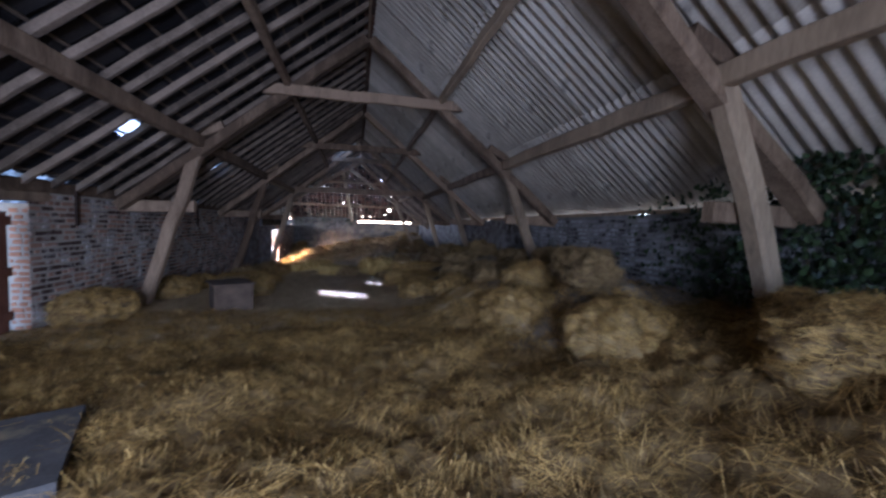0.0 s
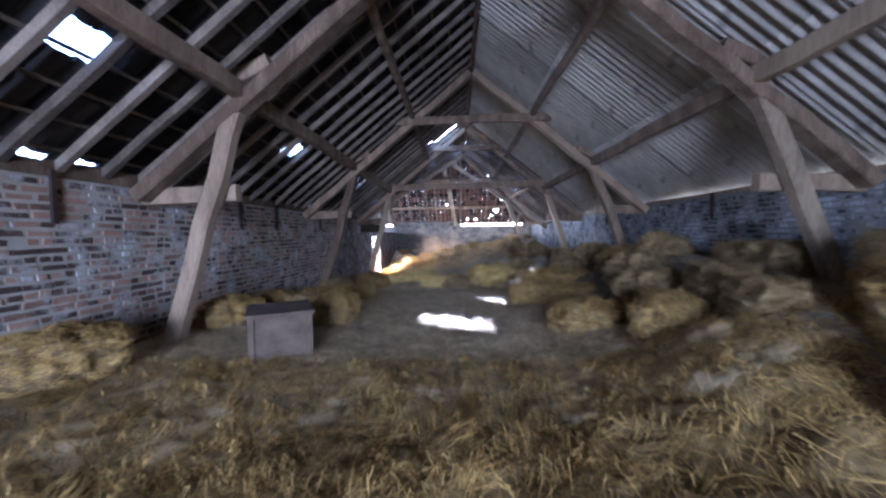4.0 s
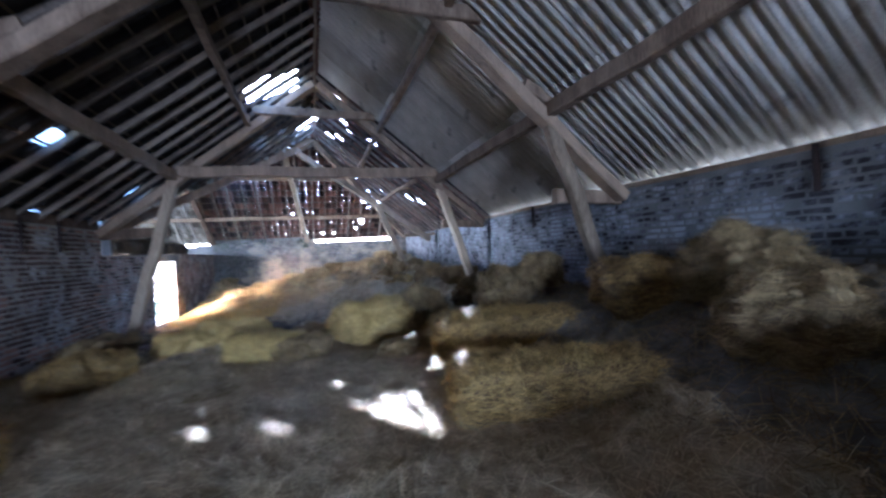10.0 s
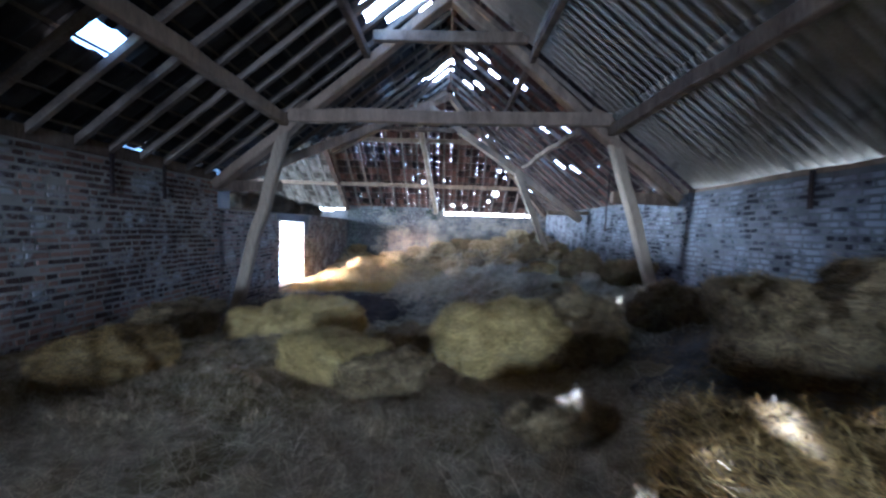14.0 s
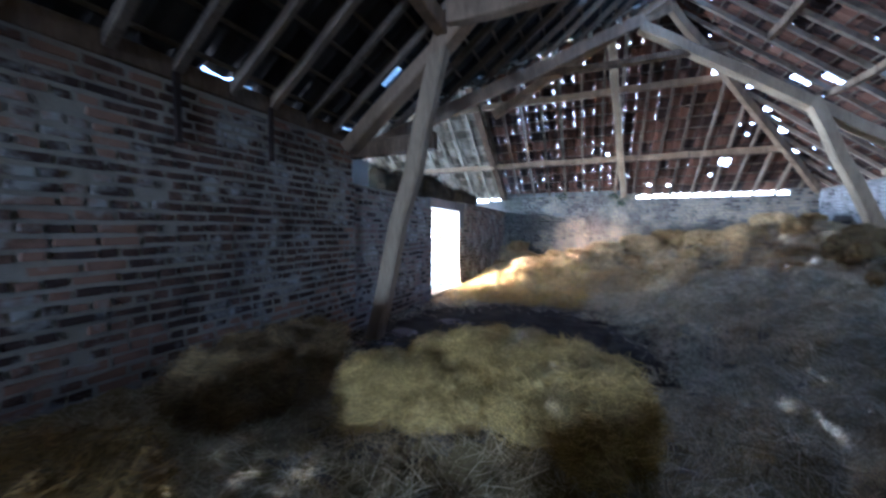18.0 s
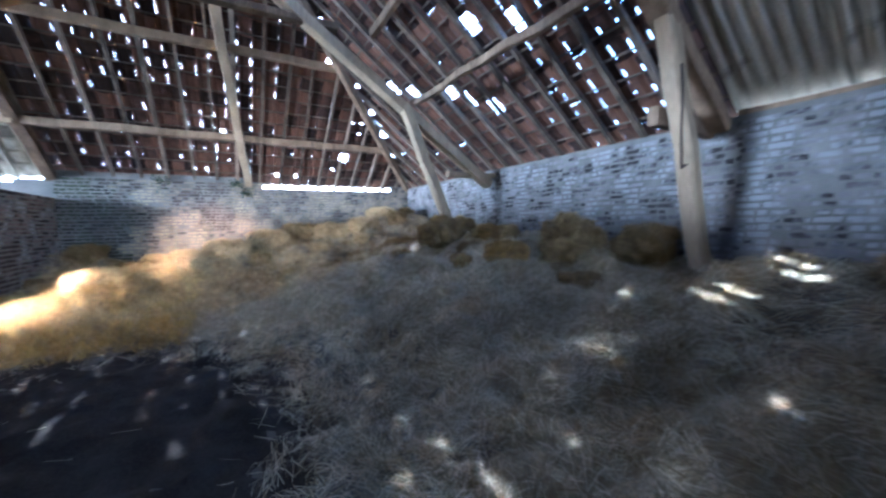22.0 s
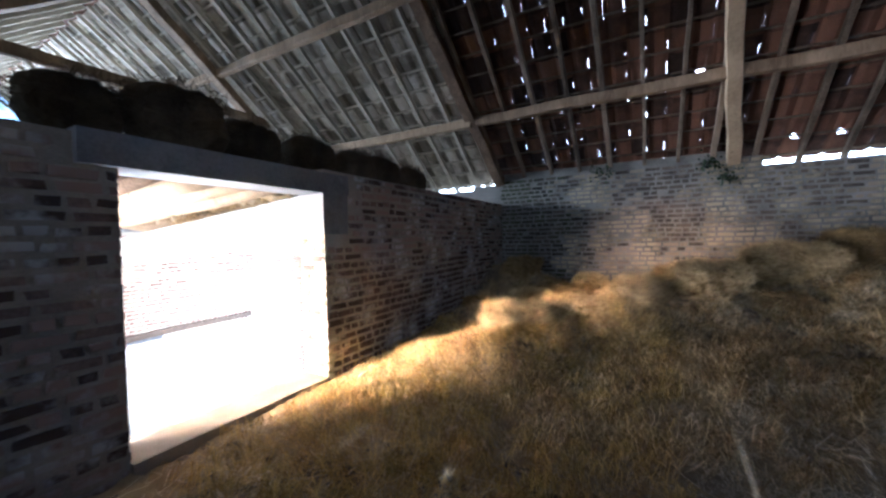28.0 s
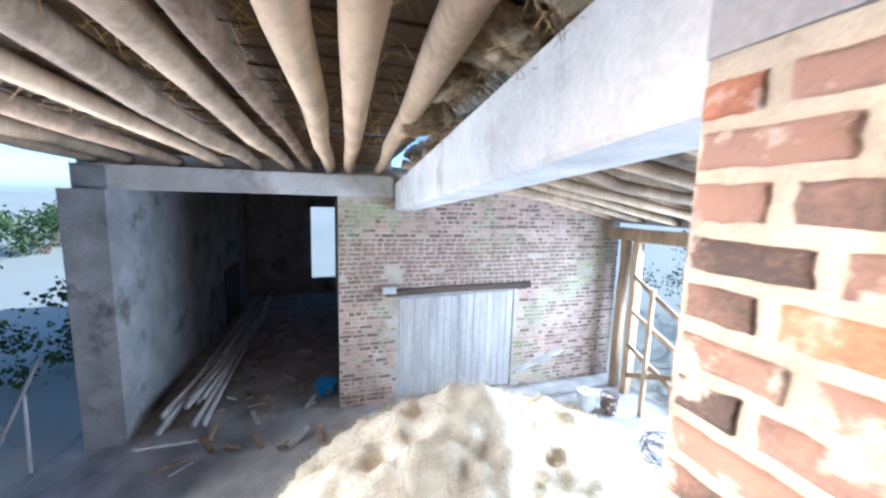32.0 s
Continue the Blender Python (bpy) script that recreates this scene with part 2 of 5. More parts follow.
class Build:
    """Collects vertices and faces of one mesh."""

    def __init__(self):
        self.v, self.f = [], []

    def add(self, verts, faces):
        k = len(self.v)
        self.v.extend(verts)
        self.f.extend([tuple(i + k for i in q) for q in faces])

    def box(self, lo, hi):
        (a, b, c), (d, e, g) = lo, hi
        self.add([(a, b, c), (d, b, c), (d, e, c), (a, e, c), (a, b, g), (d, b, g), (d, e, g), (a, e, g)],
                 [(3, 2, 1, 0), (4, 5, 6, 7), (0, 1, 5, 4), (1, 2, 6, 5), (2, 3, 7, 6), (3, 0, 4, 7)])

    def beam(self, p, q, w, h, up=(0, 0, 1), chamfer=0.012, jitter=0.0):
        """A squared timber from p to q with chamfered arrises and a little waver."""
        p, q = Vector(p), Vector(q)
        d = (q - p).normalized()
        side = d.cross(Vector(up)).normalized()
        top = side.cross(d)
        n = max(2, int((q - p).length / 0.5) + 1) if jitter else 2
        c = min(chamfer, w * 0.3, h * 0.3)
        ring = [(-w / 2 + c, -h / 2), (w / 2 - c, -h / 2), (w / 2, -h / 2 + c), (w / 2, h / 2 - c),
                (w / 2 - c, h / 2), (-w / 2 + c, h / 2), (-w / 2, h / 2 - c), (-w / 2, -h / 2 + c)]
        verts, faces = [], []
        for i in range(n):
            o = p.lerp(q, i / (n - 1))
            if jitter and 0 < i < n - 1:
                o = o + side * random.uniform(-jitter, jitter) + top * random.uniform(-jitter, jitter)
            verts += [tuple(o + side * a + top * b) for a, b in ring]
        for i in range(n - 1):
            for j in range(8):
                faces.append((i * 8 + j, i * 8 + (j + 1) % 8, i * 8 + 8 + (j + 1) % 8, i * 8 + 8 + j))
        faces += [tuple(range(7, -1, -1)), tuple(range(n * 8 - 8, n * 8))]
        self.add(verts, faces)

    def log(self, p, q, r0, r1, sides=9, waver=0.02):
        """A round pole from p to q."""
        p, q = Vector(p), Vector(q)
        d = (q - p).normalized()
        side = d.orthogonal().normalized()
        top = d.cross(side)
        n = 6
        verts, faces = [], []
        for i in range(n):
            s = i / (n - 1)
            o = p.lerp(q, s)
            if 0 < i < n - 1:
                o = o + side * random.uniform(-waver, waver) + top * random.uniform(-waver, waver)
            for j in range(sides):
                a = 2 * math.pi * j / sides
                r = (r0 + (r1 - r0) * s) * random.uniform(0.93, 1.07)
                verts.append(tuple(o + side * (r * math.cos(a)) + top * (r * math.sin(a))))
        for i in range(n - 1):
            for j in range(sides):
                faces.append((i * sides + j, i * sides + (j + 1) % sides, (i + 1) * sides + (j + 1) % sides, (i + 1) * sides + j))
        faces += [tuple(range(sides - 1, -1, -1)), tuple(range((n - 1) * sides, n * sides))]
        self.add(verts, faces)

    def mesh(self, name, smooth=False):
        me = bpy.data.meshes.new(name)
        me.from_pydata(self.v, [], self.f)
        if smooth:
            me.polygons.foreach_set("use_smooth", [True] * len(me.polygons))
        me.update()
        return me


def part(name, build, mat, parent=None, label="", smooth=False):
    me = build.mesh(name, smooth) if isinstance(build, Build) else build
    if not me.materials:
        me.materials.append(mat)
    ob = new(name, me)
    if parent:
        ob.parent = parent
    if label:
        tagged(ob, label)
    return ob


def thing(name, label, category, group="", kind="", place=None):
    ob = new(name)
    ob.empty_display_size = 0.1
    if place is not None:
        ob.matrix_world = place
    return tagged(ob, label, category, group, kind)


def step(a, b, x):
    s = min(1.0, max(0.0, (x - a) / (b - a)))
    return s * s * (3 - 2 * s)


def along(table, x):
    for (a, p), (b, q) in zip(table, table[1:]):
        if x <= b:
            return p + (q - p) * min(1.0, max(0.0, (x - a) / (b - a)))
    return table[-1][1]


# ---------------------------------------------------------------- plan
W = 4.2                  # half width inside
Y0, Y1 = -4.2, 25.3     # doorway end, far wall
EAVE, SLOPE, RIDGE = 2.62, 0.8, 5.98
WALL = 0.32
RIDGE_Y = Y1 - W         # ridge of the side wing
WING_Y = RIDGE_Y - W     # its other eaves
WING_X = -18.5
OPEN_Y0, OPEN_Y1, OPEN_Z = 19.12, 20.61, 1.80
DOOR_Y0, DOOR_Y1, DOOR_Z = 4.0, 5.18, 2.24
TRUSS = (2.1, 6.85, 11.6, 16.35)
T_END = 20.6            # last frame, in the broken part


def floor_z(x, y):
    """Height of the straw bed."""
    z = along(((-4.2, 0.78), (3, 0.74), (6, 0.68), (9, 0.54), (12, 0.40), (14.5, 0.22), (16.5, 0.02), (19, -0.02), (21.5, 0.06), (25.7, 0.2)), y)
    z += step(0.9, 3.6, x) * along(((-4, 0.65), (4, 0.62), (8, 0.7), (10.5, 0.72), (12, 0.5), (14, 0.36), (15, 0.3), (17.5, 0.4), (20, 0.45), (25.7, 0.48)), y)
    z += step(-1.3, 1.2, x) * step(16.5, 19, y) * 0.22
    z += 0.33 * step(0.2, 1.7, x) * step(14.2, 16.2, y) * (1 - step(20.0, 22.5, y))
    z += step(20.5, 25.3, y) * (0.12 + 0.5 * step(-3.6, 0.6, x))
    lump = step(-1.5, 0.5, x) * 0.6 + 0.4
    flat = 1.0 - 0.65 * (1 - step(0.6, 1.6, x)) * step(4.5, 6.0, y) * (1 - step(12.0, 14.0, y))
    z += flat * lump * (0.10 * noise.noise((x * 0.9, y * 0.9, 1.3)) + 0.07 * noise.noise((x * 2.3, y * 2.3, 5.1)))
    z += 0.05 * flat * noise.noise((x * 5.5, y * 5.5, 2.2)) * (1.0 - 0.75 * step(14.8, 16.2, y) * (1 - step(-1.6, -0.4, x)))
    z += (0.035 + 0.02 * lump) * flat * noise.noise((x * 11, y * 11, 4.2)) + 0.018 * noise.noise((x * 21, y * 21, 8.2))
    rough = step(-1.3, 0.2, x) * step(13.0, 15.5, y)
    z += rough * (0.15 * noise.noise((x * 2.2, y * 2.2, 11.0)) + 0.06 * noise.noise((x * 5.2, y * 5.2, 13.0)))
    for cx, cy, r, h in HEAPS:
        d2 = ((x - cx) ** 2 + (y - cy) ** 2) / (r * r)
        if d2 < 4:
            z += h * math.exp(-d2 * 1.6)
    return z


HEAPS = ((-1.75, 14.4, 0.55, 0.16), (-3.9, 24.9, 1.2, 0.55), (-3.6, 22.9, 0.7, 0.18), (2.9, 0.6, 1.0, 0.35), (2.2, 0.0, 0.7, 0.2), (1.4, 2.0, 0.7, 0.14), (0.9, 3.4, 0.8, 0.14), (1.3, 4.6, 0.8, 0.16), (-1.2, 2.6, 0.6, 0.16), (-0.6, 1.3, 0.7, 0.1), (3.1, 8.6, 0.9, 0.22), (3.2, 12.8, 1.0, 0.4),
         (2.6, 18.2, 0.9, 0.25), (0.4, 20.6, 1.3, 0.12), (-3.5, 21.3, 0.5, 0.16), (-2.7, 22.1, 0.6, 0.34), (-1.9, 22.7, 0.6, 0.34), (-1.1, 23.3, 0.7, 0.34), (-1.0, 21.7, 0.7, 0.14), (-2.9, 21.45, 0.5, 0.2), (3.2, 23.6, 1.2, 0.2),
         (1.9, 5.4, 0.9, 0.3), (3.0, 3.9, 0.8, 0.3), (3.4, 15.0, 0.8, 0.3), (1.5, 24.3, 1.0, 0.12), (0.2, 24.2, 0.8, 0.14), (2.6, 24.2, 1.0, 0.1), (2.6, 20.2, 0.8, 0.2), (1.2, 17.4, 0.9, 0.14))

# ---------------------------------------------------------------- brick walls
COURSE = 0.079


def brick_faces(build, o, u, n, a, b, z0, z1, proud):
    """One brick: its face from a to b along u, z0 to z1, standing proud along n, edges slightly drawn in."""
    e = 0.006
    q = []
    for s, t in ((a, z0), (b, z0), (b, z1), (a, z1)):
        q.append(o + u * s + Vector((0, 0, t)) - n * 0.02)
    for s, t in ((a + e, z0 + e), (b - e, z0 + e), (b - e, z1 - e), (a + e, z1 - e)):
        q.append(o + u * (s + random.uniform(-0.008, 0.008)) + Vector((0, 0, t + random.uniform(-0.006, 0.006))) + n * (proud + random.uniform(-0.004, 0.004)))
    build.add([tuple(v) for v in q], [(4, 5, 6, 7), (0, 1, 5, 4), (1, 2, 6, 5), (2, 3, 7, 6), (3, 0, 4, 7)])


def brickwork(name, wall, o, u, n, length, z0, top, mat, rng, skip=None, near=None, near_cap=300, missing=0.02):
    """Courses of headers and stretchers on a wall's face; those inside near(s, z) are pieces of their own."""
    rest, singles = Build(), 0
    z, row = z0, 0
    while z < 3.0:
        size = 0.235 if row % 2 == 0 else 0.118
        s = -rng.random() * size
        while s < length:
            L = size * rng.uniform(0.94, 1.06)
            if rng.random() < 0.12:
                L = 0.118 if size > 0.2 else 0.235
            a, b = max(0.0, s), min(length, s + L - rng.uniform(0.014, 0.026))
            s += L
            mid = (a + b) / 2
            if b - a < 0.03 or z + COURSE > top(mid) or rng.random() < missing:
                continue
            if skip and skip(mid, z + 0.03, (b - a) / 2):
                continue
            zz = z + rng.uniform(-0.004, 0.004) + 0.006 * math.sin(mid * 1.7 + z * 3)
            h = COURSE - 0.019 + rng.uniform(-0.007, 0.004)
            if near and singles < near_cap and near(mid, z):
                one = Build()
                brick_faces(one, o, u, n, a, b, zz, zz + h, rng.uniform(0.004, 0.014))
                part("brick", one, mat, wall)
                singles += 1
            else:
                brick_faces(rest, o, u, n, a, b, zz, zz + h, rng.uniform(0.003, 0.014))
        z += COURSE
        row += 1
    ob = part("brickwork", rest, mat, wall)
    tagged(ob, kind="stuff")


def slab(name, boxes, mat, label, category="wall", parent=None):
    b = Build()
    for lo, hi in boxes:
        b.box(lo, hi)
    ob = part(name, b, mat, parent)
    return ob if parent else tagged(ob, label, category, kind="structure")


X_IN, X_OUT = -W, -W - WALL
wall_left = slab("wall_left", [
    ((X_OUT, Y0, -2.0), (X_IN, DOOR_Y0, 2.30)), ((X_OUT, DOOR_Y0, -2.0), (X_IN, DOOR_Y1, 0.66)),
    ((X_OUT, DOOR_Y1, -2.0), (X_IN, 16.55, 2.30)), ((X_IN - 0.12, Y0, 2.30), (X_IN, DOOR_Y0 - 0.3, 2.46)), ((X_IN - 0.12, DOOR_Y1 + 0.3, 2.30), (X_IN, 16.55, 2.46)), ((X_OUT, 16.55, -2.6), (X_IN - 0.05, OPEN_Y0, 1.97)),
    ((X_OUT, OPEN_Y0, -2.6), (X_IN, OPEN_Y1, 0.08)), ((X_OUT, OPEN_Y1, -2.6), (X_IN - 0.004, Y1 + WALL, 2.02))],
    M_MORTAR_L, "brown brick side wall with rough lime mortar")
wall_right = slab("wall_right", [((W, Y0, -2.0), (W + WALL, 16.2, 2.28)), ((W, 16.2, -2.0), (W + WALL, Y1 + WALL, 2.28)), ((W, Y0, 2.28), (W + 0.12, 16.2, 2.477)), ((W, 16.2, 2.28), (W + 0.12, Y1, 2.46))],
                  M_MORTAR, "limewashed brick side wall with bluish patches")
wall_far = slab("wall_far", [((X_IN, Y1, -2.0), (W + 0.03, Y1 + WALL, 2.25)), ((-0.1, Y1, 2.25), (3.6, Y1 + 0.12, 2.35)), ((X_IN, Y1, 2.25), (-0.1, Y1 + 0.12, 2.50)), ((3.6, Y1, 2.25), (W + 0.03, Y1 + 0.12, 2.50)), ((X_IN, Y1 + 0.03, 2.50), (-0.4, Y1 + 0.12, 2.62)), ((X_OUT - 0.3, Y1 + 0.02, 2.024), (X_IN, Y1 + 0.096, 2.42))], M_MORTAR, "pale stained brick end wall under the eaves")
wall_near = slab("wall_near", [((X_IN, Y0 - WALL, -2.0), (-1.9, Y0, 3.0)), ((2.1, Y0 - WALL, -2.0), (W, Y0, 3.0)), ((X_OUT, Y0 - WALL, 3.6), (W + WALL, Y0, 4.6)),
                               ((X_OUT, Y0 - WALL, 3.0), (-1.9, Y0, 3.6)), ((2.1, Y0 - WALL, 3.0), (W + WALL, Y0, 3.6)),
                               ((-2.6, Y0 - WALL, 4.6), (2.6, Y0, 5.5)), ((-1.9, Y0 - WALL, -2.0), (2.1, Y0, 0.8))], M_MORTAR, "brick end wall with a great doorway")
# door lintel board and the concrete lintel over the opening
lintel = slab("lintel", [((X_OUT, OPEN_Y0 - 0.18, OPEN_Z), (X_IN + 0.006, OPEN_Y1 + 0.32, 1.99))], M_RENDER, "concrete lintel over the loading opening", "lintel")
padstone = slab("padstone", [((X_OUT, OPEN_Y1 - 0.012, 1.42), (X_IN + 0.004, OPEN_Y1 + 0.30, OPEN_Z - 0.002))], M_RENDER, "smooth cement patch beside the opening", "cement patch")
padstone_b = slab("padstone", [((X_OUT, 16.5, 1.972), (X_IN + 0.02, 16.85, 2.3))], M_CONCRETE, "cement bearing block under the truss", "cement block")

rng = random.Random(4)
brickwork("left", wall_left, Vector((X_IN, Y0, 0)), Vector((0, 1, 0)), Vector((1, 0, 0)), DOOR_Y0 - Y0, 0.0, lambda s: 2.47, M_BRICK_L, rng,
          near=lambda s, z: s + Y0 > 2.4 and z > 0.6, near_cap=150)
brickwork("left", wall_left, Vector((X_IN, DOOR_Y1, 0)), Vector((0, 1, 0)), Vector((1, 0, 0)), 16.55 - DOOR_Y1, 0.0, lambda s: 2.47, M_BRICK_L, rng,
          near=lambda s, z: 14.0 < s + DOOR_Y1 < 16.2 and 0.7 < z < 2.3)
brickwork("left", wall_left, Vector((X_IN - 0.05, 16.55, 0)), Vector((0, 1, 0)), Vector((1, 0, 0)), OPEN_Y0 - 16.55, -0.1, lambda s: 1.98, M_BRICK_P, rng,
          skip=lambda s, z, r: z > OPEN_Z - 0.04 and s + r > OPEN_Y0 - 0.18 - 16.55)
brickwork("left", wall_left, Vector((X_IN - 0.004, OPEN_Y1, 0)), Vector((0, 1, 0)), Vector((1, 0, 0)), Y1 - OPEN_Y1, -0.1, lambda s: 2.04, M_BRICK_P, rng,
          skip=lambda s, z, r: (z > 1.35 and s - r < 0.30) or (z > OPEN_Z - 0.04 and s - r < 0.33),
          near=lambda s, z: s < 3.2)
# reveals of the opening: rough bricks in thick uneven mortar


def jamb(wall, o, u, n, depth, z0, z1, rng):
    cols, rows = 14, int((z1 - z0) / 0.022)
    bed_ = Build()
    for jj in range(rows + 1):
        for ii in range(cols + 1):
            a, z = depth * ii / cols, z0 + (z1 - z0) * jj / rows
            e = 0.0 if ii in (0, cols) else 0.005 * noise.noise((a * 30, z * 30, 1.7)) + 0.004 * noise.noise((a * 70, z * 70, 4.1))
            bed_.v.append(tuple(o + u * a + Vector((0, 0, z)) + n * (0.004 + e)))
    for jj in range(rows):
        for ii in range(cols):
            q = (jj * (cols + 1) + ii, jj * (cols + 1) + ii + 1, (jj + 1) * (cols + 1) + ii + 1, (jj + 1) * (cols + 1) + ii)
            bed_.f.append(q)
    part("mortar_face", bed_, M_MORTAR_J, wall, smooth=True)
    z, row = z0 + 0.01, 0
    while z + 0.06 < z1:
        cut = depth * (rng.uniform(0.28, 0.42) if row % 2 else rng.uniform(0.58, 0.75))
        for a, b in ((rng.uniform(0.0, 0.012), cut - 0.012), (cut + 0.012, depth - rng.uniform(0.0, 0.012))):
            h = 0.064 + rng.uniform(-0.004, 0.004)
            seed = rng.uniform(0, 90)
            one, ss, ts = Build(), (0, 0.03, 0.09, 0.3, 0.5, 0.7, 0.91, 0.97, 1), (0, 0.07, 0.2, 0.5, 0.8, 0.93, 1)
            gx, gz = len(ss) - 1, len(ts) - 1
            for jj, t in enumerate(ts):
                for ii, s in enumerate(ss):
                    lip = -0.012 if ii in (0, gx) or jj in (0, gz) else (0.009 if ii in (1, gx - 1) or jj in (1, gz - 1) else 0.013)
                    wob = 0.007 * noise.noise((s * 5 + seed, t * 3, 0.3))
                    one.v.append(tuple(o + u * (a + (b - a) * s + wob) + Vector((0, 0, z + h * t + wob * 0.8)) + n * (lip + 0.004 * noise.noise((s * 6 + seed, t * 4, 7)))))
            one.f = [(jj * (gx + 1) + ii, jj * (gx + 1) + ii + 1, (jj + 1) * (gx + 1) + ii + 1, (jj + 1) * (gx + 1) + ii) for jj in range(gz) for ii in range(gx)]
            part("brick", one, M_BRICK_O if rng.random() < 0.22 else M_BRICK_J, wall, smooth=True)
        z += 0.083
        row += 1


jamb(wall_left, Vector((X_OUT, OPEN_Y1, 0)), Vector((1, 0, 0)), Vector((0, -1, 0)), WALL, -0.1, 1.42, rng)
jamb(wall_left, Vector((X_OUT, OPEN_Y0, 0)), Vector((1, 0, 0)), Vector((0, 1, 0)), WALL - 0.05, -0.1, OPEN_Z, rng)
brickwork("outer", wall_left, Vector((X_OUT, 16.6, 0)), Vector((0, 1, 0)), Vector((-1, 0, 0)), Y1 - 16.6, -2.45, lambda s: 1.95, M_BRICK_J, rng,
          skip=lambda s, z, r: OPEN_Y0 - 16.6 < s + r and s - r < OPEN_Y1 - 16.6 and z > 0.02)
brickwork("door_jamb", wall_left, Vector((X_IN, DOOR_Y1, 0)), Vector((-1, 0, 0)), Vector((0, -1, 0)), 0.2, 0.6, lambda s: 2.3, M_BRICK_O, rng)
brickwork("right", wall_right, Vector((W, Y0, 0)), Vector((0, 1, 0)), Vector((-1, 0, 0)), 16.2 - Y0, 0.3, lambda s: 2.49, M_BRICK_R, rng,
          near=lambda s, z: 8.0 < s + Y0 < 10.6 and z > 1.0, missing=0.05)
brickwork("right", wall_right, Vector((W, 16.2, 0)), Vector((0, 1, 0)), Vector((-1, 0, 0)), Y1 - 16.2, 0.2, lambda s: 2.47, M_BRICK_R, rng, missing=0.07)
M_BRICK_DARK = material("brick_dark_corner", (0.02, 0.018, 0.015), (0.10, 0.085, 0.065), island=0.6, stain=(0.05, 0.055, 0.03), stain_at=0.52, stain_scale=2.2)
brickwork("far", wall_far, Vector((X_IN, Y1, 0)), Vector((1, 0, 0)), Vector((0, -1, 0)), 2 * W, 0.2, lambda s: 2.36 if 4.1 < s < 7.8 else 2.51, M_BRICK_F, rng,
          skip=lambda s, z, q: s < 1.3 + 0.2 * math.sin(z * 5) + 0.15 * math.sin(z * 13), near=lambda s, z: 2.6 < s < 5.0 and z > 1.2)
# darker bricks in the left corner, ending along a wavy edge
brickwork("far", wall_far, Vector((X_IN, Y1, 0)), Vector((1, 0, 0)), Vector((0, -1, 0)), 2.6, 0.2, lambda s: 2.51, M_BRICK_DARK, rng,
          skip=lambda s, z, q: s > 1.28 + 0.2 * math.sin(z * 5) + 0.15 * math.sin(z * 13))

# ---------------------------------------------------------------- roofs
TILE_W, TILE_V = 0.245, 0.335


def tile_shape(lap=0.05, lip=0.02, curl=0.0, wide=0.09, m=0.152, notch=0.0, low=0.2, high=0.7):
    """A pantile: roll on one side, trough on the other; curl lifts part of its warped lower edge, notch is a broken bite out of its side."""
    prof = [(0.0, 0.035), (0.05, 0.055), (m - wide / 2 - 0.012, 0.014), (m - wide / 2, 0.010), (m + wide / 2, 0.004), (m + wide / 2 + 0.012, 0.006), (TILE_W + 0.015, 0.03)]
    warp = (0.0, 0.0, 0.0, curl, curl, 0.0, 0.0)
    full = TILE_V + lap
    rows = (0.0, full) if not notch else (0.0, full * low, full * low + 0.02, full * high, full * high + 0.02, full)
    v, f = [], []
    k = len(prof)
    for n, s in enumerate(rows):
        lift = [(lip + q) * (1 - s / full) if not notch else lip * (1 - s / full) for q in warp]
        edge = notch if notch and n in (2, 3) else 0.0
        xs = [x - (edge if i == k - 1 else edge * 0.3 if i == k - 2 else 0.0) for i, (x, _) in enumerate(prof)]
        v += [(x, s, z + q) for x, (_, z), q in zip(xs, prof, lift)] + [(x, s, z + q - 0.014) for x, (_, z), q in zip(xs, prof, lift)]
    for n in range(len(rows) - 1):
        o = n * 2 * k
        for i in range(k - 1):
            f += [(o + i, o + i + 1, o + 2 * k + i + 1, o + 2 * k + i), (o + k + i + 1, o + k + i, o + 3 * k + i, o + 3 * k + i + 1)]
        f += [(o, o + 2 * k, o + 3 * k, o + k), (o + k - 1, o + 2 * k - 1, o + 4 * k - 1, o + 3 * k - 1)]
    f += [(i, k + i, k + i + 1, i + 1) for i in range(k - 1)]
    return v, f


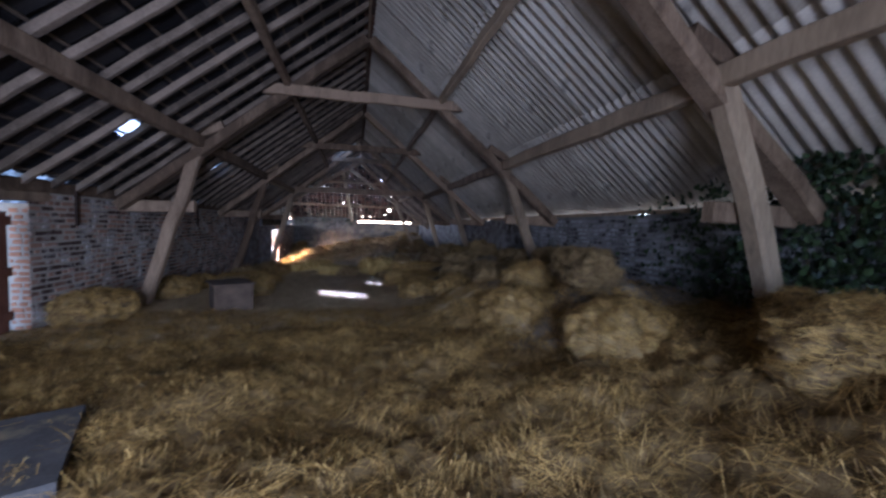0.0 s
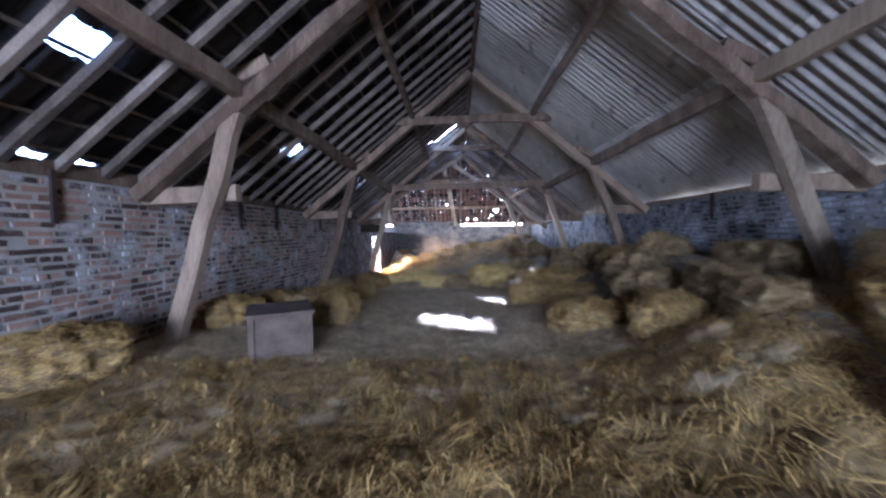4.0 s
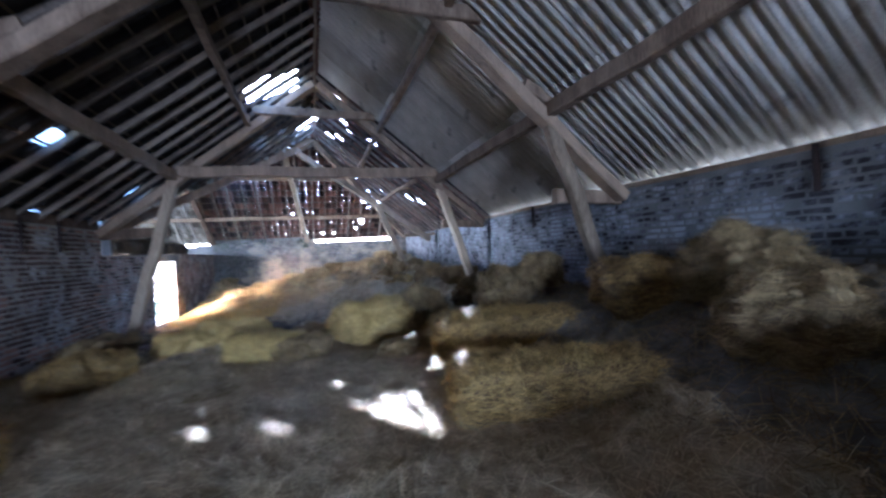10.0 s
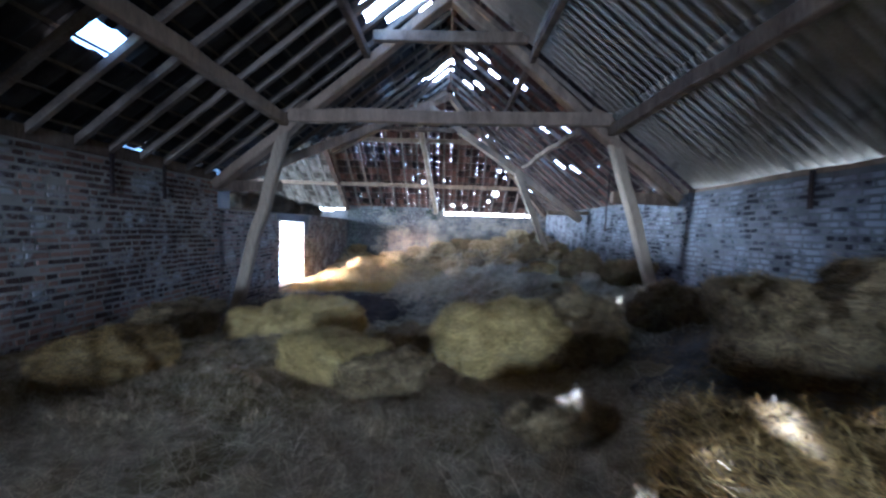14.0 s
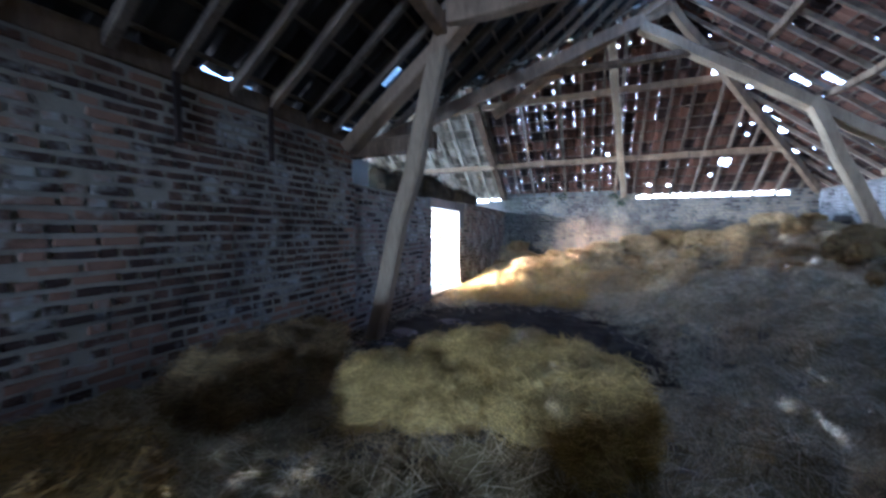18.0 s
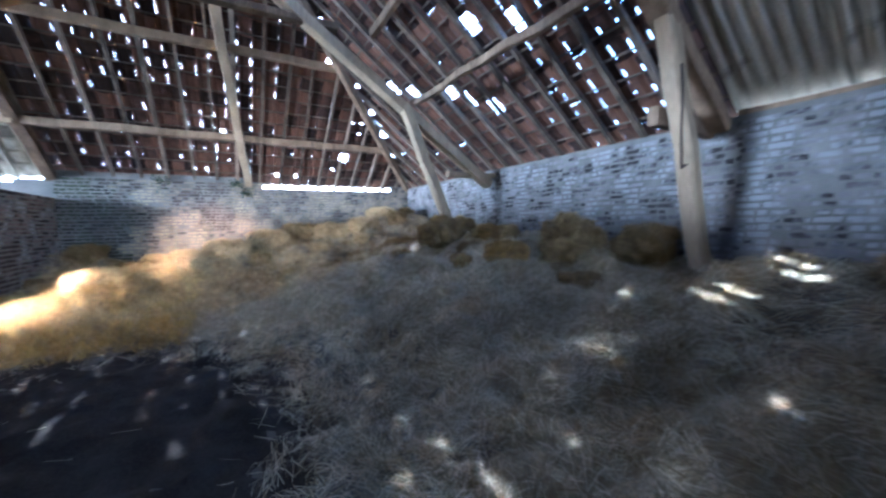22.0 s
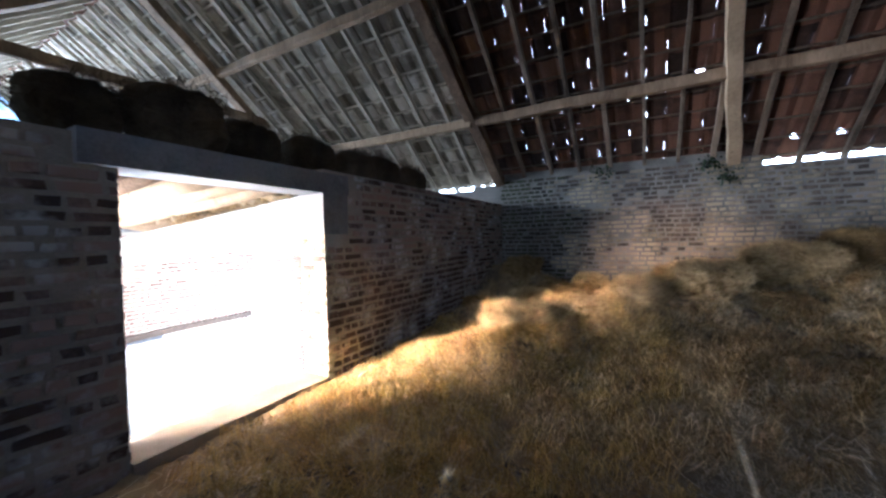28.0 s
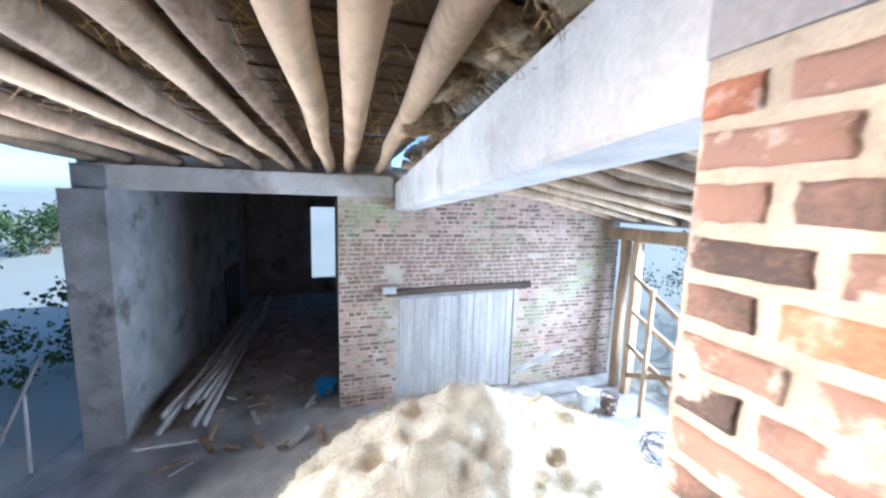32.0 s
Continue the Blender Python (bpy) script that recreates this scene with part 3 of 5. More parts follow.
def tiled(name, roof, corner, u, v, nu, nv, mat, keep, rng, loose=0.0, singles=None, cap=300, lap=0.05, gone_tiles=None, gone_kind=0, gap=1.0):
    """Tiles over a slope from its eaves corner; keep(point) says where the slope is; loose: how far they have slipped."""
    n = u.cross(v).normalized()
    if n.z < 0:
        n = -n
    base = Matrix((u, v, n)).transposed().to_4x4()
    bites = ((0.0040, 0.30, 0.62), (0.0048, 0.15, 0.70), (0.0036, 0.40, 0.75), (0.0060, 0.22, 0.55), None, (0.0044, 0.45, 0.60), (0.0034, 0.10, 0.80), None, (0.0066, 0.28, 0.66))
    shapes = [tile_shape(lap)] + [tile_shape(lap, notch=0.015 + q[0] * gap, low=q[1], high=q[2]) if q else None for q in bites]
    shapes[5], shapes[8] = tile_shape(lap, curl=0.15), tile_shape(lap, curl=0.10, wide=0.02, m=0.11)
    shared = []
    if singles:
        for vv, ff in shapes:
            b = Build()
            b.add(vv, ff)
            me = b.mesh("tile")
            me.materials.append(mat)
            shared.append(me)
    rest, count = Build(), 0
    for i in range(nu):
        for j in range(nv):
            p = corner + u * ((i + 0.5) * TILE_W) + v * ((j + 0.5) * TILE_V)
            if not keep(p):
                continue
            r = loose(p) if callable(loose) else loose
            kind = rng.choice((1, 1, 2, 2, 3, 4, 4, 6, 7, 7, 9, 9)) if rng.random() < 0.97 * r * (0.55 + 0.9 * (noise.noise((p.x * 0.9, p.y * 0.9, p.z)) + 0.45)) else 0
            if gone_tiles and gone_tiles(p):
                if not gone_kind:
                    continue
                kind = gone_kind
            slip = rng.uniform(-0.012, 0.004) * r if rng.random() < 0.5 else 0.0
            o = corner + u * (i * TILE_W + rng.uniform(-0.001, 0.001)) + v * (j * TILE_V + slip) + n * 0.075
            m = Matrix.Translation(o) @ base @ pose(0, 0, 0, rng.uniform(-0.6, 0.6), rng.uniform(-0.5, 0.5), rng.uniform(-0.12, 0.12) * (0.2 + r))
            if singles and count < cap and singles(p):
                ob = new("tile", shared[kind])
                ob.parent = roof
                ob.matrix_basis = m
                count += 1
            else:
                vv, ff = shapes[kind]
                rest.add([tuple(m @ Vector(q)) for q in vv], ff)
    if rest.v:
        tagged(part("tiling", rest, mat, roof), kind="stuff")


def strips(name, roof, corner, u, v, n, length, offsets, w, h, lift, mat, keep, wobble=0.0, cut=0.25):
    """Battens along u at the given heights, cut to the slope's outline."""
    b = Build()
    for off in offsets:
        s, start = 0.0, None
        while s <= length + cut:
            inside = s <= length and keep(corner + u * s + v * off)
            if inside and start is None:
                start = s
            if not inside and start is not None:
                p = corner + u * start + v * off + n * lift
                q = corner + u * (s - cut) + v * (off + random.uniform(-wobble, wobble)) + n * lift
                if (q - p).length > 0.2:
                    b.beam(p, q, w, h, up=n, chamfer=0.003)
                start = None
            s += cut
    if b.v:
        tagged(part(name, b, mat, roof), kind="stuff")


def rafters(roof, corner, u, v, n, length, high, spacing, w, h, mat, keep, lift=0.02):
    """Rafters up the slope, each a piece of its own."""
    s = 0.1
    while s < length:
        t, top = 0.0, None
        low = None
        while t <= high:
            if keep(corner + u * s + v * t):
                low = t if low is None else low
                top = t
            t += 0.05
        if low is not None and top - low > 0.3:
            b = Build()
            a = random.uniform(-0.03, 0.03)
            b.beam(corner + u * s + v * (low - 0.05) - n * (h / 2 - lift), corner + u * (s + a) + v * top - n * (h / 2 - lift), w * random.uniform(0.8, 1.2), h, up=n, chamfer=0.006, jitter=0.008)
            part("rafter", b, mat, roof)
        s += spacing * random.uniform(0.92, 1.08)


C = 1 / math.hypot(1, SLOPE)
UP_L, UP_R = Vector((C, 0, SLOPE * C)), Vector((-C, 0, SLOPE * C))
UP_N, UP_S = Vector((0, -C, SLOPE * C)), Vector((0, C, SLOPE * C))
NL, NR = Vector((-SLOPE * C, 0, C)), Vector((SLOPE * C, 0, C))
NN, NS = Vector((0, SLOPE * C, C)), Vector((0, -SLOPE * C, C))
RUN = W / C
OVER = 0.28
rng = random.Random(11)
YE = Vector((0, 1, 0))
XE = Vector((1, 0, 0))

PANES = ((-3.22, 5.5), (-3.22, 9.27), (-3.22, 13.4))
OPEN_N = ((1.92, 24.70), (1.3, 22.6))
HOLES_L = ((-3.57, 16.4, 0.15), (-0.3, 20.0, 0.24), (-0.3, 19.55, 0.16))
# single tiles gone from each slope
GONE_L = ((-1.5, 18.4), (-0.75, 19.4), (-0.35, 20.75), (-0.12, 21.1), (-0.1, 19.5), (-1.35, 17.85), (-0.95, 18.45))
GONE_R = ((0.3, 20.85), (0.38, 16.9), (0.38, 18.25), (0.4, 20.1), (0.5, 18.9), (0.6, 18.1), (0.65, 19.5),
          (0.75, 17.6), (1.0, 18.4), (1.4, 17.8), (2.25, 17.5), (2.25, 18.75), (2.3, 21.7), (2.4, 18.2), (2.4, 21.2), (2.75, 20.25), (3.05, 20.1), (3.2, 19.55), (2.55, 16.2), (3.0, 16.2))
GONE_N = ((-1.1, 24.22), (0.75, 22.6), (1.25, 22.7), (1.78, 24.95), (1.95, 24.75), (1.95, 23.6), (2.1, 23.85), (2.2, 23.5), (0.24, 25.25), (0.7, 25.25), (0.54, 22.56))


def gone(p, tiles, across, up):
    """True where p is the middle of a tile that has gone."""
    return any(abs(p.x - x) < across and abs(p.y - y) < up for x, y in tiles)


def great_hole(p):
    return abs(p.x + 0.86) < 0.60 and abs(p.y - 15.98 - 0.8 * (p.x + 0.86)) < 0.46


def in_hole(p, holes):
    return any((p.x - x) ** 2 + (p.y - y) ** 2 < r * r for x, y, r in holes)


def on_left(p):
    if p.x > 0.02 or p.y < Y0 - 0.2:
        return False
    if p.y - WING_Y > (p.x + W) + 0.1:
        return False
    for x, y in PANES:
        if abs(p.x - x) < 0.16 and abs(p.y - y) < 0.2:
            return False
    if p.x < -W - 0.02 and (0.6 < p.y < 6.0 or (p.y > 6 and math.sin(p.y * 7.3) + math.sin(p.y * 3.1) > 1.1)):
        return False
    return not (in_hole(p, HOLES_L) or great_hole(p) or gone(p, GONE_L, 0.131, 0.123))


def on_left_all(p):
    return not in_hole(p, HOLES_L) and not great_hole(p) and p.x <= 0.02 and p.y - WING_Y <= (p.x + W) + 0.02


roof_left = thing("roof_left", "dark sooty tiled roof slope on pale rafters", "roof", kind="structure")
corner_l = Vector((-W - OVER, Y0 - 0.3, EAVE - OVER * SLOPE))
tiled("left", roof_left, corner_l, YE, UP_L, 110, 18, M_TILE_DARK, on_left, rng)
strips("batten", roof_left, corner_l, YE, UP_L, NL, 27, [0.12 + TILE_V * i for i in range(17)], 0.035, 0.022, 0.05, M_RAFTER, on_left_all)
rafters(roof_left, corner_l, YE, UP_L, NL, 27, RUN + OVER / C, 0.46, 0.07, 0.085, M_RAFTER, lambda p: p.x <= 0.02 and p.y - WING_Y <= (p.x + W) + 0.02 and not (great_hole(p)))
for k, (x, y) in enumerate(PANES):
    pane = Build()
    c = Vector((x, y, EAVE + (x + W) * SLOPE)) + NL * 0.09
    a, b2 = YE * 0.21, UP_L * 0.21
    pane.add([tuple(c - a - b2), tuple(c + a - b2), tuple(c + a + b2), tuple(c - a + b2),
              tuple(c - a - b2 + NL * 0.006), tuple(c + a - b2 + NL * 0.006), tuple(c + a + b2 + NL * 0.006), tuple(c - a + b2 + NL * 0.006)],
             [(3, 2, 1, 0), (4, 5, 6, 7), (0, 1, 5, 4), (1, 2, 6, 5), (2, 3, 7, 6), (3, 0, 4, 7)])
    M_PANE = bpy.data.materials.get("roof_glass")
    if not M_PANE:
        M_PANE = bpy.data.materials.new("roof_glass")
        M_PANE.use_nodes = True
        bs = M_PANE.node_tree.nodes["Principled BSDF"]
        bs.inputs["Base Color"].default_value = (0.85, 0.93, 0.97, 1)
        bs.inputs["Transmission Weight"].default_value = 1.0
        bs.inputs["Roughness"].default_value = 0.5
        bs.inputs["IOR"].default_value = 1.1
    ob = part("roof_pane", pane, M_PANE, roof_left, "milky glass roof pane")


def on_right(p):
    return p.x >= -0.02 and 16.25 <= p.y <= Y1 + 0.3 and (Y1 - p.y) + 0.1 >= W - p.x


def on_right_all(p):
    return p.x >= -0.02 and 16.25 <= p.y <= Y1 + 0.3 and (Y1 - p.y) + 0.02 >= W - p.x


roof_right = thing("roof_right", "broken red pantile slope full of gaps", "roof", kind="structure")
corner_r = Vector((W + OVER, 16.27, EAVE - OVER * SLOPE))
tiled("right", roof_right, corner_r, YE, UP_R, 42, 18, M_TILE_RED, on_right, rng, loose=1.3, lap=0.012, gap=9.0, gone_tiles=lambda p: gone(p, GONE_R, 0.131, 0.123),
      singles=lambda p: 17.0 < p.y < 22.0 and p.x > 0.6)
strips("batten", roof_right, corner_r, YE, UP_R, NR, 10, [0.12 + TILE_V * i for i in range(17)], 0.03, 0.02, 0.05, M_RAFTER, on_right_all)
rafters(roof_right, corner_r, YE, UP_R, NR, 10, RUN + OVER / C, 0.5, 0.065, 0.08, M_RAFTER, on_right_all)


def on_north(p):
    if p.y < RIDGE_Y - 0.02 or p.x < WING_X or gone(p, OPEN_N, 0.123, 0.131):
        return False
    return (W - p.x) + 0.1 >= (Y1 - p.y)


def on_north_all(p):
    return p.y >= RIDGE_Y - 0.02 and (W - p.x) + 0.02 >= (Y1 - p.y)


roof_far = thing("roof_far", "broken red pantile end slope full of gaps", "roof", kind="structure")
corner_n = Vector((-W - 0.1, Y1 + OVER, EAVE - OVER * SLOPE))
tiled("far", roof_far, corner_n, XE, UP_N, 38, 18, M_TILE_RED, on_north, rng, loose=0.95, lap=0.045, gap=0.75, gone_kind=5, gone_tiles=lambda p: gone(p, GONE_N, 0.123, 0.131),
      singles=lambda p: -2.4 < p.x < 2.2 and p.z < 5.0)
strips("batten", roof_far, corner_n, XE, UP_N, NN, 9, [0.12 + TILE_V * i for i in range(17)], 0.03, 0.02, 0.05, M_RAFTER, on_north_all)
rafters(roof_far, corner_n, XE, UP_N, NN, 9, RUN + OVER / C, 0.5, 0.065, 0.08, M_RAFTER, on_north_all)

roof_wing = thing("roof_wing", "pale limed pantile roof of the side wing", "roof", kind="structure")
corner_w = Vector((WING_X, Y1 + OVER, EAVE - OVER * SLOPE))
tiled("wing_far", roof_wing, corner_w, XE, UP_N, int((-W - 0.1 - WING_X) / TILE_W) + 1, 18, M_TILE_PALE, on_north, rng,
      singles=lambda p: p.x > -11.0 and p.z < 5.2)
rafters(roof_wing, corner_w, XE, UP_N, NN, -W - WING_X - 0.2, RUN + OVER / C, 0.5, 0.065, 0.085, M_LIMED, on_north_all)
strips("batten", roof_wing, corner_w, XE, UP_N, NN, -W - WING_X - 0.2, [0.12 + TILE_V * i for i in range(17)], 0.035, 0.025, 0.05, M_LIMED, on_north_all)


def on_south(p):
    return p.y <= RIDGE_Y + 0.02 and (p.x + W) - 0.1 <= (p.y - WING_Y)


corner_s = Vector((WING_X, WING_Y - OVER, EAVE - OVER * SLOPE))
tiled("wing_near", roof_wing, corner_s, XE, UP_S, int((-WING_X) / TILE_W), 18, M_TILE_PALE, on_south, rng)
rafters(roof_wing, corner_s, XE, UP_S, NS, -WING_X, RUN + OVER / C, 0.5, 0.065, 0.085, M_LIMED, on_south)
strips("batten", roof_wing, corner_s, XE, UP_S, NS, -WING_X, [0.12 + TILE_V * i for i in range(17)], 0.035, 0.025, 0.05, M_LIMED, on_south)

# corrugated sheets on the near part of the right slope
roof_sheets = thing("roof_sheets", "corrugated grey fibre-cement roof slope", "roof", kind="structure")


def sheet_mesh(w, h, pitch=0.146, depth=0.026):
    b, n = Build(), int(round(w / pitch * 8))
    v, f = [], []
    for z in (0.0, -0.007):
        for s in (0.0, h):
            v += [(w * i / n, s, depth * math.cos(2 * math.pi * (w * i / n) / pitch) + z) for i in range(n + 1)]
    k = n + 1
    for i in range(n):
        f += [(i, i + 1, k + i + 1, k + i), (2 * k + i + 1, 2 * k + i, 3 * k + i, 3 * k + i + 1), (2 * k + i, 2 * k + i + 1, i + 1, i)]
    b.add(v, f)
    return b.mesh("corrugated_sheet", smooth=True)


SHEET_W = 0.146 * 7
sheet_data = sheet_mesh(SHEET_W, 2.0)
sheet_data.materials.append(M_SHEET)
ns = 22
SHEET_STEP = (16.28 - SHEET_W - Y0 + 0.3) / (ns - 1)
base = Matrix((YE, UP_R, NR)).transposed().to_4x4()
for i in range(ns):
    for j, v0 in enumerate((0.0, 1.85, 3.7)):
        o = Vector((W + 0.16, Y0 - 0.3, EAVE - 0.16 * SLOPE)) + YE * (i * SHEET_STEP) + UP_R * (v0 + random.uniform(-0.01, 0.01)) + NR * (0.045 + 0.008 * (j + i % 2))
        ob = new("corrugated_sheet", sheet_data)
        ob.parent = roof_sheets
        ob.matrix_basis = Matrix.Translation(o) @ base @ pose(0, 0, 0, random.uniform(-0.15, 0.15), random.uniform(-0.3, 0.3), random.uniform(-0.2, 0.2))

# ridge tiles close the ridge, open where the slopes have gone
ridge = Build()
y = Y0 - 0.3
while y < 21.2:
    if y < 18.9 or 20.1 < y < 20.4:
        ridge.log((0, y, RIDGE + 0.09), (0, y + 0.44, RIDGE + 0.08), 0.13, 0.12, 8, 0.0)
    y += 0.42
x = WING_X
while x < 0.1:
    ridge.log((x, RIDGE_Y, RIDGE + 0.09), (x + 0.44, RIDGE_Y, RIDGE + 0.08), 0.13, 0.12, 8, 0.0)
    x += 0.42
tagged(part("ridge_tile", ridge, M_TILE_RED, roof_left), kind="stuff")

# ---------------------------------------------------------------- trusses and purlins


def lift_z(x):
    return EAVE + (W - abs(x)) * SLOPE


def truss(y, collar_z=4.58):
    """One frame of the roof: principals, collar, raking posts, brackets on the walls, king strut."""
    t = thing("roof_truss", "old oak roof truss with raking posts on wall brackets", "roof truss", "roof trusses")
    for side in (-1, 1):
        b = Build()
        b.beam((side * 4.12, y, 2.36), (side * 0.05, y, RIDGE - 0.28), 0.16, 0.24, up=(0, 1, 0), chamfer=0.02, jitter=0.02)
        part("principal", b, M_OAK, t)
        b = Build()
        fz = floor_z(side * 3.75, y) - 0.15
        b.beam((side * 3.82, y - 0.02, fz), (side * 2.84, y - 0.02, 3.56), 0.19, 0.19, up=(0, 1, 0), chamfer=0.03, jitter=0.025)
        part("post", b, M_OAK_PALE if (y > 16 or side > 0) else M_OAK, t)
        b = Build()
        b.beam((side * 4.19, y + 0.14, 2.37), (side * 3.02, y + 0.14, 2.40), 0.12, 0.20, chamfer=0.015, jitter=0.01)
        part("bracket", b, M_OAK, t)
        b = Build()
        b.beam((side * 2.95, y - 0.02, 3.66), (side * 2.5, y - 0.02, 3.86), 0.14, 0.16, chamfer=0.02)
        part("cleat", b, M_OAK, t)
    b = Build()
    reach = (RIDGE - collar_z) / SLOPE + 0.1
    b.beam((-reach, y - 0.14, collar_z - 0.02), (reach, y - 0.14, collar_z + 0.02), 0.10, 0.19, chamfer=0.015, jitter=0.015)
    part("collar", b, M_OAK, t)
    return t


for y in TRUSS:
    truss(y, collar_z=4.58 if y < 16 else 5.0)
t6 = thing("roof_truss", "crooked pale oak truss under the broken tiles", "roof truss", "roof trusses")
for name, p, q, w, h in (("principal", (3.95, T_END, 2.12), (-0.55, T_END, 5.22), 0.17, 0.24), ("principal", (-0.1, T_END, RIDGE - 0.3), (-3.4, T_END, 3.9), 0.16, 0.2),
                         ("post", (3.2, T_END - 0.02, 0.6), (1.98, T_END - 0.02, 3.55), 0.17, 0.19), ("collar", (-3.6, T_END - 0.05, 4.6), (0.8, T_END - 0.05, 4.6), 0.11, 0.16),
                         ("cleat", (3.0, T_END + 0.12, 2.32), (4.2, T_END + 0.12, 2.34), 0.11, 0.15)):
    b = Build()
    b.beam(p, q, w, h, up=(0, 1, 0), jitter=0.025)
    part(name, b, M_OAK_PALE if p[0] > 1 else M_OAK, t6)
# tie of the last full frame
b = Build()
b.beam((-2.75, 16.2, 3.6), (2.8, 16.2, 3.68), 0.14, 0.22, jitter=0.02)
tagged(part("tie_beam", b, M_OAK), "heavy oak tie beam across the last full frame", "beam")


def member(name, label, category, p, q, w, h, mat, up=(0, 0, 1), jitter=0.015, group=""):
    b = Build()
    b.beam(p, q, w, h, up=up, chamfer=0.012, jitter=jitter)
    return tagged(part(name, b, mat), label, category, group)


ys = (Y0,) + TRUSS + (T_END,)
for a, c in zip(ys, ys[1:]):
    for side in (-1, 1):
        for px, pw, ph in ((2.84, 0.13, 0.19), (1.42, 0.10, 0.15)):
            if side < 0 and c > 17:
                continue
            if c > 17 and px > 2:
                member("purlin", "thin crooked pole between the last two trusses", "purlin", (2.3, a, 3.5), (2.2, c, 3.6), 0.10, 0.11, M_OAK, group="roof purlins", jitter=0.03)
                continue
            off = 0.10
            member("purlin", "sawn timber purlin carrying the roof slope", "purlin", (side * px, a, lift_z(px) - off - ph / 2), (side * px, c, lift_z(px) - off - ph / 2 + 0.01),
                   pw, ph, M_OAK_PALE if side > 0 and c < 7 else M_OAK, group="roof purlins")
    member("ridge_board", "thin timber ridge board", "ridge board", (0, a, RIDGE - 0.16), (0, c, RIDGE - 0.16), 0.045, 0.16, M_OAK, group="ridge boards")
for side, yy in ((-1, Y0), (1, Y0)):
    member("wall_plate", "timber wall plate along the wall top", "wall plate", (side * 4.265, yy, 2.545 if side < 0 else 2.513), (side * 4.265, 16.5 if side < 0 else 16.2, 2.545 if side < 0 else 2.513), 0.11, 0.17 if side < 0 else 0.07, M_OAK, group="wall plates")
# end slope: middle principal, side principal, hip, purlins
member("principal", "long oak principal leaning on the end slope", "beam", (-0.45, Y1 + 0.02, 2.45), (-1.05, 21.3, 5.56), 0.17, 0.17, M_OAK_PALE, up=(1, 0, 0))
member("principal", "oak principal above the side wall", "beam", (-4.22, Y1 + 0.1, 2.42), (-4.5, 21.3, 5.74), 0.16, 0.2, M_OAK, up=(1, 0, 0))
member("hip_rafter", "oak hip rafter at the barn corner", "beam", (4.12, Y1 - 0.08, 2.45), (0.0, RIDGE_Y, 5.76), 0.12, 0.2, M_OAK)
member("valley_rafter", "oak valley rafter between the roofs", "beam", (-4.15, WING_Y - 0.1, 2.45), (0.0, RIDGE_Y, 5.76), 0.12, 0.2, M_OAK)
for yy, x1 in ((24.13, 3.0), (22.46, 1.3)):
    member("purlin", "crooked pole purlin under the end slope", "purlin", (-18.0, yy, EAVE + (Y1 - yy) * SLOPE - 0.18), (-4.3, yy, EAVE + (Y1 - yy) * SLOPE - 0.18), 0.12, 0.15, M_OAK_PALE, group="roof purlins")
    member("purlin", "crooked pole purlin under the end slope", "purlin", (-4.2, yy, EAVE + (Y1 - yy) * SLOPE - 0.17), (x1, yy, EAVE + (Y1 - yy) * SLOPE - 0.17), 0.12, 0.15, M_OAK, group="roof purlins")
wt = thing("roof_truss", "pale oak truss of the side wing", "roof truss", "roof trusses")
for side in (-1, 1):
    b = Build()
    b.beam((-9.1, RIDGE_Y + side * 4.1, 2.4), (-9.1, RIDGE_Y + side * 0.05, RIDGE - 0.25), 0.16, 0.22, up=(1, 0, 0), jitter=0.02)
    part("principal", b, M_OAK_PALE, wt)
b = Build()
b.beam((-9.0, RIDGE_Y - 2.4, 4.0), (-9.0, RIDGE_Y + 2.4, 4.0), 0.1, 0.18)
part("collar", b, M_OAK_PALE, wt)

# ---------------------------------------------------------------- straw bed
bed, nx, ny = Build(), 180, 600
xs = [X_IN - 0.3 + (2 * W + 0.4) * i / nx for i in range(nx + 1)]
yy_ = [Y0 - 0.3 + (Y1 - Y0 + 0.4) * j / ny for j in range(ny + 1)]
bed.v = [(x, y, floor_z(max(x, X_IN), y)) for y in yy_ for x in xs]
bed.f = [(j * (nx + 1) + i, j * (nx + 1) + i + 1, (j + 1) * (nx + 1) + i + 1, (j + 1) * (nx + 1) + i) for j in range(ny) for i in range(nx)]
floor = tagged(part("floor", bed, M_BED, smooth=True), "deep trodden straw litter over the barn floor", "floor", kind="structure")
floor.data.materials.append(M_DIRT)
floor.data.materials.append(M_BED_GOLD)
floor.data.materials.append(M_BED_YELLOW)
floor.data.materials.append(M_BED_TRODDEN)
for p in floor.data.polygons:
    c = p.center
    d = math.hypot((c.x + 2.3) / 1.9, (c.y - 17.0) / 2.2) + 0.35 * noise.noise((c.x * 1.5, c.y * 1.5, 7)) + 0.2 * noise.noise((c.x * 5, c.y * 5, 3)) + 0.3 * noise.noise((c.x * 11, c.y * 11, 5))
    if d < 1:
        p.material_index = 1
    elif d < 1.28:
        p.material_index = 4
    elif 12.0 < c.y + 1.4 * noise.noise((c.x * 1.1, c.y * 1.1, 9)) < 15.6 and c.x + 1.2 * noise.noise((c.x * 1.3, c.y * 1.3, 6)) < 0.0:
        p.material_index = 3
    elif c.y + 1.5 * noise.noise((c.x * 0.9, c.y * 0.9, 2)) - 0.25 * c.x > 22.1:
        p.material_index = 3 if noise.noise((c.x * 3, c.y * 3, 1)) > 0.22 else 4
    elif c.x + 0.5 * noise.noise((c.x * 1.7, c.y * 1.7, 4)) > 1.8 and 3.0 < c.y < 15.5:
        p.material_index = 4
    elif c.y + 1.6 * noise.noise((c.x * 0.8, c.y * 0.8, 3)) < 4.6:
        p.material_index = 2

